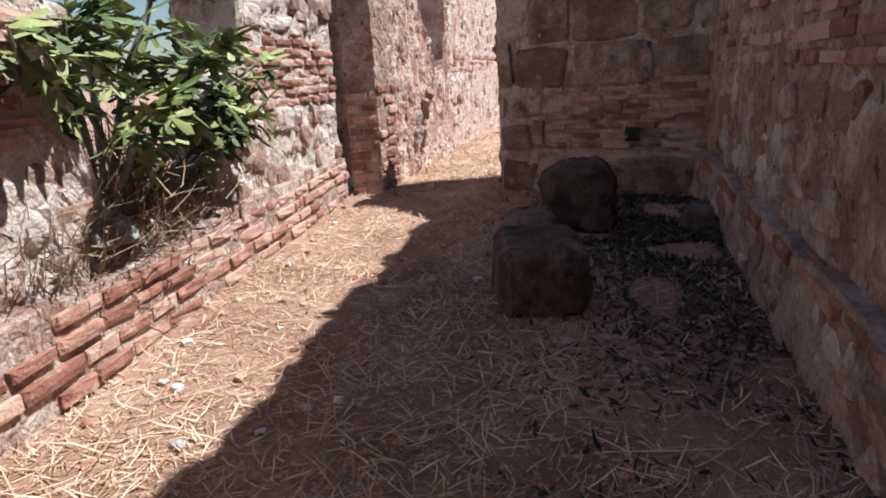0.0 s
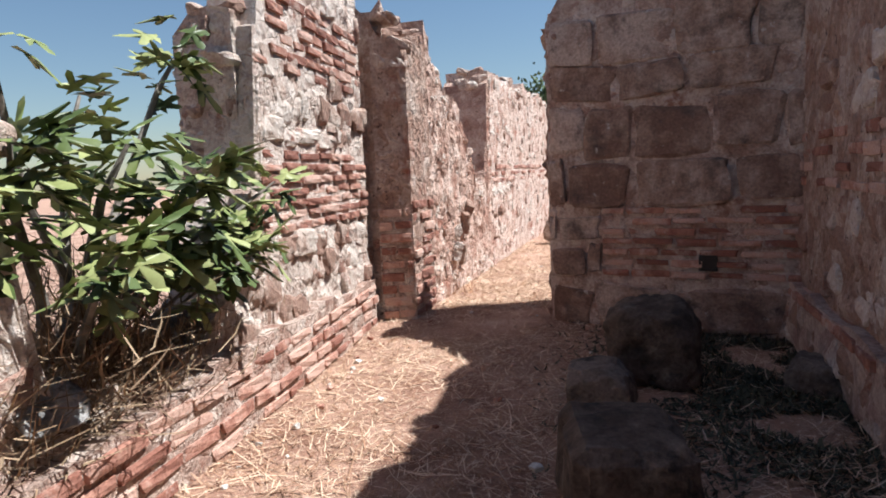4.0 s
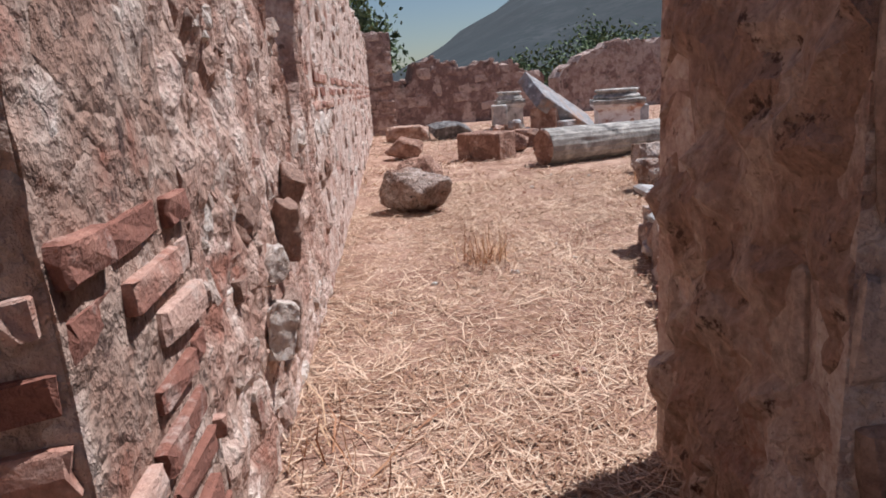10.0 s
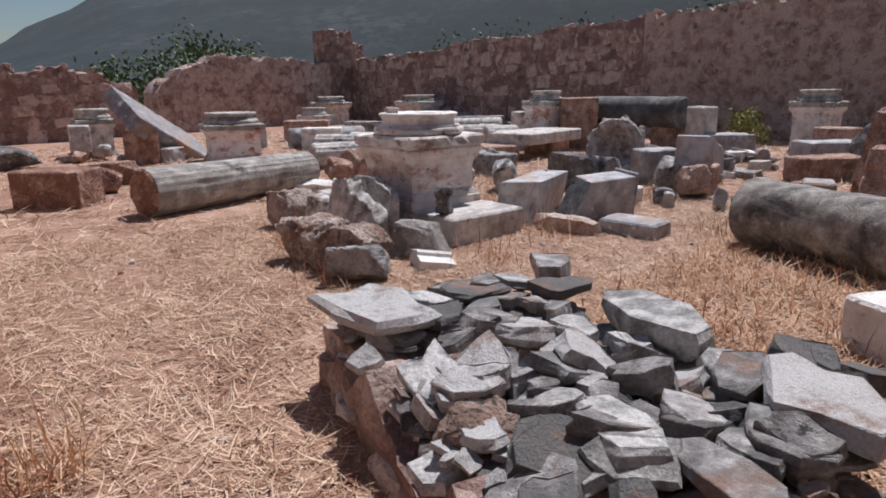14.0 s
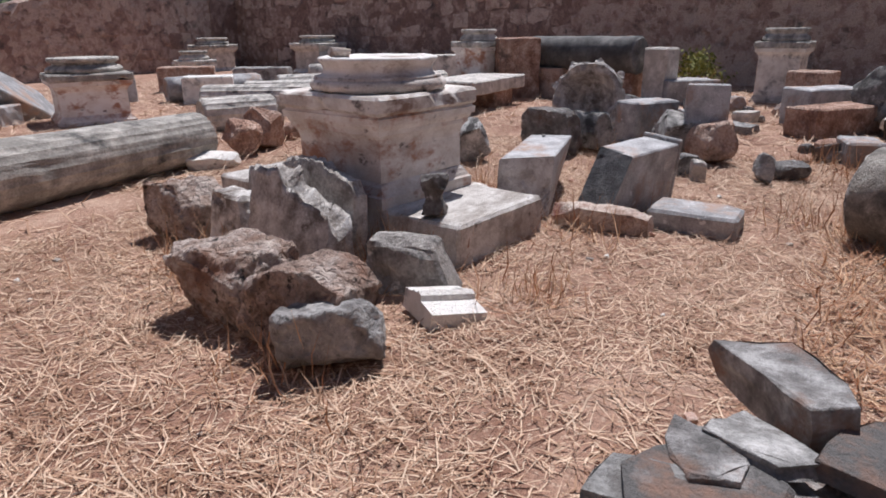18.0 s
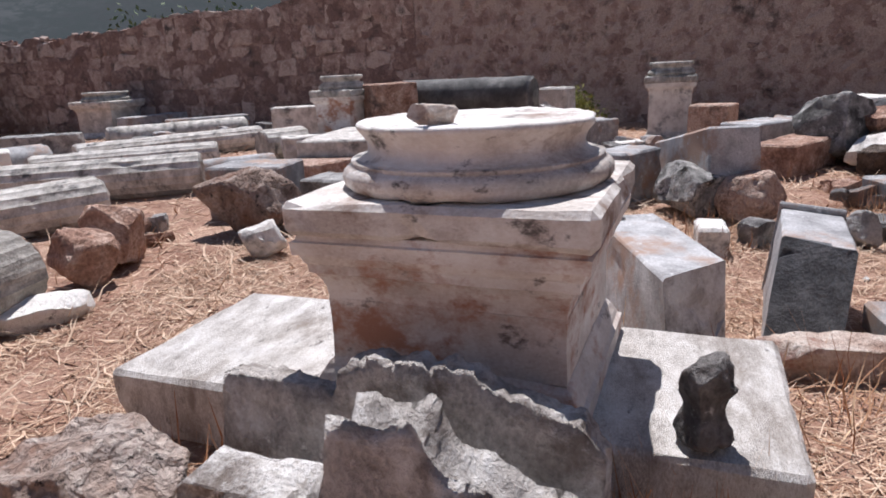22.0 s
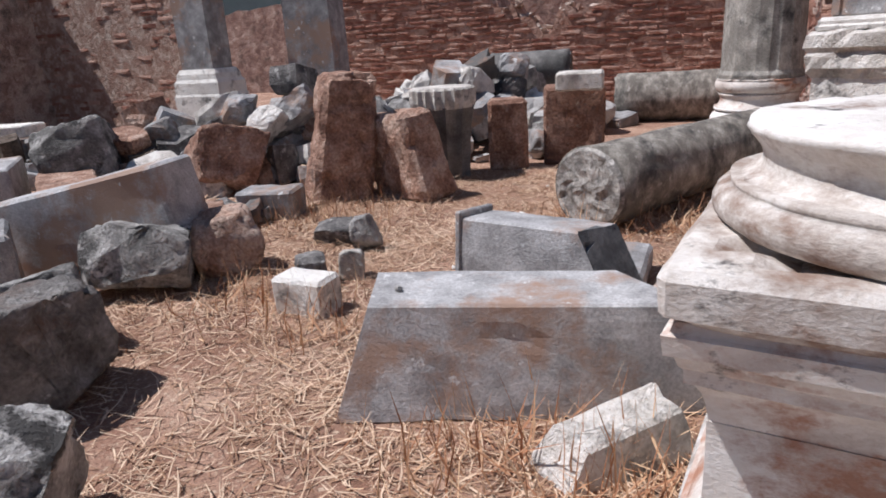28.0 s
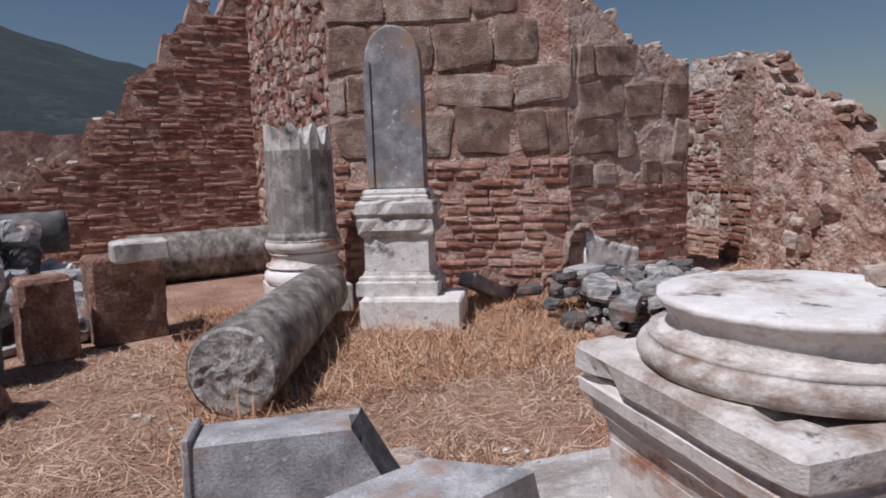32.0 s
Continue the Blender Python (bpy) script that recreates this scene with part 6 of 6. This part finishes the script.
# Rocks in the shaded passage, in a colour lowered to deepen that shade.
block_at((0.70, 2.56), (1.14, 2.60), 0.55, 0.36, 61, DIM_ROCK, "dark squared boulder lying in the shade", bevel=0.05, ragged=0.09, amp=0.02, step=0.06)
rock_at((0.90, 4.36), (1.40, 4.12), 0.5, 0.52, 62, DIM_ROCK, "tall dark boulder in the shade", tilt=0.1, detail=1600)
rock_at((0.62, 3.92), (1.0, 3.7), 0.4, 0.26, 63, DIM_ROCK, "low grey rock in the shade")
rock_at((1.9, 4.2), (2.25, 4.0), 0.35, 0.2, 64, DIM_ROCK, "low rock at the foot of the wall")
rock_at((-1.15, 3.3), (-0.98, 3.75), 0.4, 0.34, 65, GREY_ROCK, "rounded pale stone on the wall's foot").location.z = 0.38

# ---------- fig tree ----------
def fig_leaf_mesh(seed):
    """A lobed leaf, about a unit long, slightly cupped."""
    r = random.Random(seed)
    lobes = [(-150, 0.22), (-118, 0.46), (-92, 0.20), (-66, 0.62), (-54, 0.74), (-44, 0.62), (-30, 0.28), (-10, 0.86), (0, 1.0), (10, 0.86), (30, 0.28), (44, 0.62), (54, 0.74), (66, 0.62), (92, 0.20), (118, 0.46), (150, 0.22)]
    verts, faces = [(0, 0, 0), (0, 0.35, 0.04)], []
    for a, l in lobes:
        l *= r.uniform(0.9, 1.1)
        x, y = math.sin(radians(a)) * l * 0.8, 0.12 + math.cos(radians(a)) * l * 0.88
        verts.append((x, y, -0.16 * x * x - 0.12 * max(0, y) ** 2 + r.uniform(-0.03, 0.03)))
    for k in range(2, len(verts) - 1):
        faces.append((1, k + 1, k))
    faces += [(1, 2, 0), (1, 0, len(verts) - 1)]
    return raw("leaf", verts, faces, LEAF, True)


def fig_tree(x, y, z):
    tree = thing("fig_tree", pose(x, y, z), "leafy green fig tree growing out of the broken wall", "tree")
    rnd = random.Random(4)
    limbs = []
    for k, (dx, dy, h, r) in enumerate([(0.25, 0.1, 0.9, 0.035), (0.35, 0.75, 0.85, 0.03), (0.25, -0.5, 0.9, 0.03), (0.45, 0.35, 0.6, 0.025), (0.5, -0.3, 0.6, 0.025), (-0.1, 0.3, 1.1, 0.03), (0.42, 1.15, 0.75, 0.022), (0.55, 0.2, 0.8, 0.022), (0.15, 0.9, 1.45, 0.025), (0.3, -0.9, 0.85, 0.02), (0.45, 0.8, 0.45, 0.02), (0.35, 1.0, 0.5, 0.02), (0.0, -0.3, 1.7, 0.02)]):
        pts = [Vector((0.02 * k - 0.1, 0.03 * k - 0.15, -0.1)), Vector((dx * 0.35, dy * 0.35, h * 0.52)), Vector((dx * 0.75, dy * 0.75, h * 0.95)), Vector((dx + 0.03, dy + 0.05, h * 1.2))]
        part("branch", tube(bmesh.new(), pts, [r, r * 0.8, r * 0.55, r * 0.25], 6), BARK, tree)
        limbs.append(pts)
    meshes = [fig_leaf_mesh(k) for k in range(5)]
    rest = []
    for n in range(430):
        pts = rnd.choice(limbs)
        f = rnd.uniform(0.42, 1.0) ** 0.8
        i = min(2, int(f * 3))
        p = pts[i].lerp(pts[i + 1], f * 3 - i)
        out = Vector((rnd.uniform(-1, 1) + 0.25, rnd.uniform(-1, 1), rnd.uniform(-0.35, 0.75))).normalized()
        p = p + out * rnd.uniform(0.04, 0.15)
        s = rnd.uniform(0.12, 0.20)
        q = out.to_track_quat("Y", "Z").to_matrix().to_4x4()
        m = Matrix.Translation(p) @ q @ pose(0, 0, 0, rnd.uniform(-50, 10), rnd.uniform(-35, 35), 0) @ Matrix.Scale(s, 4)
        if n >= 300:
            rest.append((n % 5, m))
            continue
        ob = new("leaf", meshes[n % 5])
        ob.parent = tree
        ob.matrix_local = m
    verts, faces = [], []
    for k, m in rest:
        at = len(verts)
        verts += [tuple(m @ v.co) for v in meshes[k].vertices]
        faces += [tuple(i + at for i in f.vertices) for f in meshes[k].polygons]
    ob = new("inner_leaves", raw("inner_leaves", verts, faces, LEAF, True))
    ob.parent = tree
    tagged(ob, kind="stuff")
    return tree


fig_tree(-1.35, 2.75, 0.42)


# ---------- straw, tufts and twigs ----------
def blades(name, spots, mat, label, seed, length=(0.04, 0.17), width=0.0022, lift=0.25, kind="stuff", category="straw"):
    """Many bent blades at the given places, in one mesh; lift: how far they rise, 0 flat, 1 upright."""
    r = np.random.RandomState(seed)
    p = np.asarray(spots, float)
    n = len(p)
    az = r.uniform(0, 2 * np.pi, n)
    rise = np.abs(r.normal(0, lift, n)).clip(0, 1.35)
    ln = r.uniform(*length, n)
    w = width * r.uniform(0.6, 1.5, n)
    d = np.stack([np.cos(az) * np.cos(rise), np.sin(az) * np.cos(rise), np.sin(rise)], 1)
    side = np.stack([-np.sin(az), np.cos(az), r.uniform(-0.5, 0.5, n)], 1)
    bend = r.normal(0, 0.16, (n, 3))
    bend[:, 2] = -np.abs(bend[:, 2]) * (rise > 0.5)
    a, c = p, p + d * ln[:, None]
    b = (a + c) / 2 + bend * ln[:, None] * 0.5
    b[:, 2] = np.maximum(b[:, 2], a[:, 2])
    s = side * w[:, None]
    v = np.stack([a - s, a + s, b + s, b - s, c], 1).reshape(-1, 3)
    base = np.arange(n)[:, None] * 5
    quads, tris = base + [0, 1, 2, 3], base + [3, 2, 4]
    me = bpy.data.meshes.new(name)
    me.vertices.add(5 * n), me.loops.add(7 * n), me.polygons.add(2 * n)
    me.vertices.foreach_set("co", v.ravel())
    me.loops.foreach_set("vertex_index", np.concatenate([quads, tris], 1).ravel().astype(np.int32))
    start = (np.arange(n)[:, None] * 7 + [0, 4]).ravel()
    me.polygons.foreach_set("loop_start", start.astype(np.int32))
    me.update(calc_edges=True)
    finish(me, mat)
    return tagged(new(name, me), label, category, kind=kind)


def scatter(x0, x1, y0, y1, count, seed, keep=None):
    r = np.random.RandomState(seed)
    x, y = r.uniform(x0, x1, count), r.uniform(y0, y1, count)
    out = []
    for a, b in zip(x, y):
        clump = noise.noise(Vector((a * 1.1, b * 1.1, 5))) + 0.5 * noise.noise(Vector((a * 3.1, b * 3.1, 9)))
        if clump > r.uniform(-0.9, 0.3) and (keep is None or keep(a, b)):
            out.append((a, b, ground_height(a, b) + 0.003))
    return out


def in_passage(x, y):
    return -1.05 < x < 2.35 - 0.13 * (5.4 - y)


blades("straw", scatter(-1.1, 2.4, -1.5, 7.0, 34000, 1, in_passage), STRAW, "dry yellow straw strewn over the passage floor", 11)
blades("straw", scatter(-0.4, 4.6, 6.6, 13.6, 80000, 2), STRAW, "dry yellow straw strewn over the yard", 12)
blades("straw", scatter(4.6, 9.0, 7.0, 14.5, 70000, 3), STRAW, "dry yellow straw strewn over the yard", 13)
blades("straw", scatter(0.0, 16.5, 13.6, 26.0, 30000, 4), STRAW, "dry yellow straw strewn over the far yard", 14, (0.1, 0.3), 0.005)
blades("straw", scatter(9.0, 17.0, 6.0, 13.6, 15000, 5), STRAW, "dry yellow straw strewn over the far yard", 15, (0.1, 0.3), 0.005)
blades("straw_stalks", scatter(-0.4, 9.0, 6.8, 14.0, 3800, 6) + scatter(-1.0, 1.6, -1, 6.6, 900, 7, in_passage), STRAW, "long pale straw stalks lying on the ground", 16, (0.2, 0.5), 0.002, 0.1)
blades("dry_grass", scatter(2.6, 6.8, 5.8, 9.2, 16000, 8), RUST_GRASS, "rusty dry grass below the south wall", 17, (0.1, 0.26), 0.003, 0.5)
r = np.random.RandomState(9)
spots = []
for cx, cy, rad, n in [(1.03, 9.6, 0.09, 150), (4.5, 11.3, 0.16, 260), (4.25, 11.55, 0.2, 200), (4.4, 12.7, 0.15, 120), (3.85, 12.2, 0.2, 160), (5.9, 11.75, 0.2, 240), (6.2, 11.85, 0.25, 160), (5.6, 10.6, 0.2, 120), (4.5, 10.4, 0.15, 90), (6.9, 15.2, 0.2, 160), (8.0, 13.2, 0.2, 100), (8.0, 10.9, 0.25, 160), (8.6, 9.3, 0.3, 200),  (6.6, 9.3, 0.2, 110), (5.8, 7.4, 0.25, 150), (7.4, 11.1, 0.15, 80), (9.0, 8.4, 0.25, 160), (6.4, 8.2, 0.2, 100), (3.2, 10.9, 0.15, 60), (-0.2, 7.3, 0.12, 30)]:
    for _ in range(n):
        x, y = cx + r.normal(0, rad), cy + r.normal(0, rad)
        spots.append((x, y, ground_height(x, y)))
blades("dry_grass_tufts", spots, RUST_GRASS, "upright tufts of rusty dry grass between the stones", 18, (0.14, 0.36), 0.0026, 1.1)
spots = [(-1.2 + r.normal(0, 0.08), 2.35 + r.normal(0, 0.35), 0.36 + abs(r.normal(0, 0.12))) for _ in range(1300)] + [(-1.32 + r.normal(0, 0.17), 2.75 + r.normal(0, 0.42), 0.36 + abs(r.normal(0, 0.24))) for _ in range(3200)]
blades("dry_brush", spots, DRY_TWIG, "tangle of dry brown brush below the fig tree", 19, (0.12, 0.4), 0.003, 0.7)
spots = [(-1.3 + r.normal(0, 0.08), 5.2 + r.normal(0, 0.25), 2.88 + abs(r.normal(0, 0.03))) for _ in range(260)] + [(-0.1 + 0.139 * (q - 9.45) - 0.3 + r.uniform(-0.15, 0.15), q, 2.68) for q in r.uniform(10, 22, 400)]
blades("dry_weeds", spots, DRY_TWIG, "dry weeds on the wall top", 20, (0.08, 0.25), 0.003, 0.9)

# Low weeds, sown thick and coloured near black to deepen the floor's shade.
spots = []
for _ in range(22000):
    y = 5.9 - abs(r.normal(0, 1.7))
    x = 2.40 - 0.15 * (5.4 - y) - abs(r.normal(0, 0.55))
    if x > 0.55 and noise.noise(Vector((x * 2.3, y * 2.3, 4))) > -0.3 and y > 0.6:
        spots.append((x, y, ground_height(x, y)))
blades("weeds", spots, WEED, "low weeds and leaf litter, darkened to deepen the shade of the corner", 21, (0.03, 0.085), 0.006, 0.4, category="weeds")

# Bank of earth and stones in the break of the wall.
rnd = random.Random(12)
for n in range(16):
    w = rnd.uniform(0.16, 0.36)
    solo("fallen_stone", boulder(w, w * 0.8, w * 0.6, 800 + n), (RUBBLE, GREY_ROCK, RUBBLE)[n % 3], pose(rnd.uniform(-1.75, -1.12), rnd.uniform(2.2, 3.5), 0.40 + rnd.uniform(0, 0.12)), "fallen stone in the break of the wall", "stone", "stones in the broken wall")
bm = box(1.5, 1.6, 0.5, 0.1, 0.16, 0.05, 3, 0.1, (0.8, 0.9))
solo("earth_bank", bm, EARTH, pose(-2.0, 2.85, -0.03), "bank of dry earth in the break of the wall", "earth bank")

# Pebbles and brick crumbs.
rnd = random.Random(31)
PEB = [boulder(1, 0.8, 0.6, 900 + k, 12, 0.06, detail=70) for k in range(4)]
shared = []
for k, b in enumerate(PEB):
    for mat in (MARBLE, BRICK):
        me = bpy.data.meshes.new("pebble")
        b.to_mesh(me)
        shared.append(finish(me, mat))
    b.free()
for n in range(150):
    if n < 45:
        x, y = rnd.uniform(-0.9, 1.6), rnd.uniform(0.5, 6.5)
    elif n < 70:
        x, y = -0.85 + rnd.uniform(0, 0.22), rnd.uniform(1.2, 5.6)
    else:
        x, y = rnd.uniform(-0.2, 7.5), rnd.uniform(7.0, 13.5)
    s = rnd.uniform(0.018, 0.06)
    ob = new("pebble", shared[rnd.randrange(len(shared))])
    ob.matrix_world = Matrix.Translation((x, y, ground_height(x, y) - 0.005)) @ Matrix.Rotation(rnd.uniform(0, 6), 4, "Z") @ Matrix.Scale(s, 4)
    tagged(ob, "small loose stone on the straw", "stone", "pebbles")
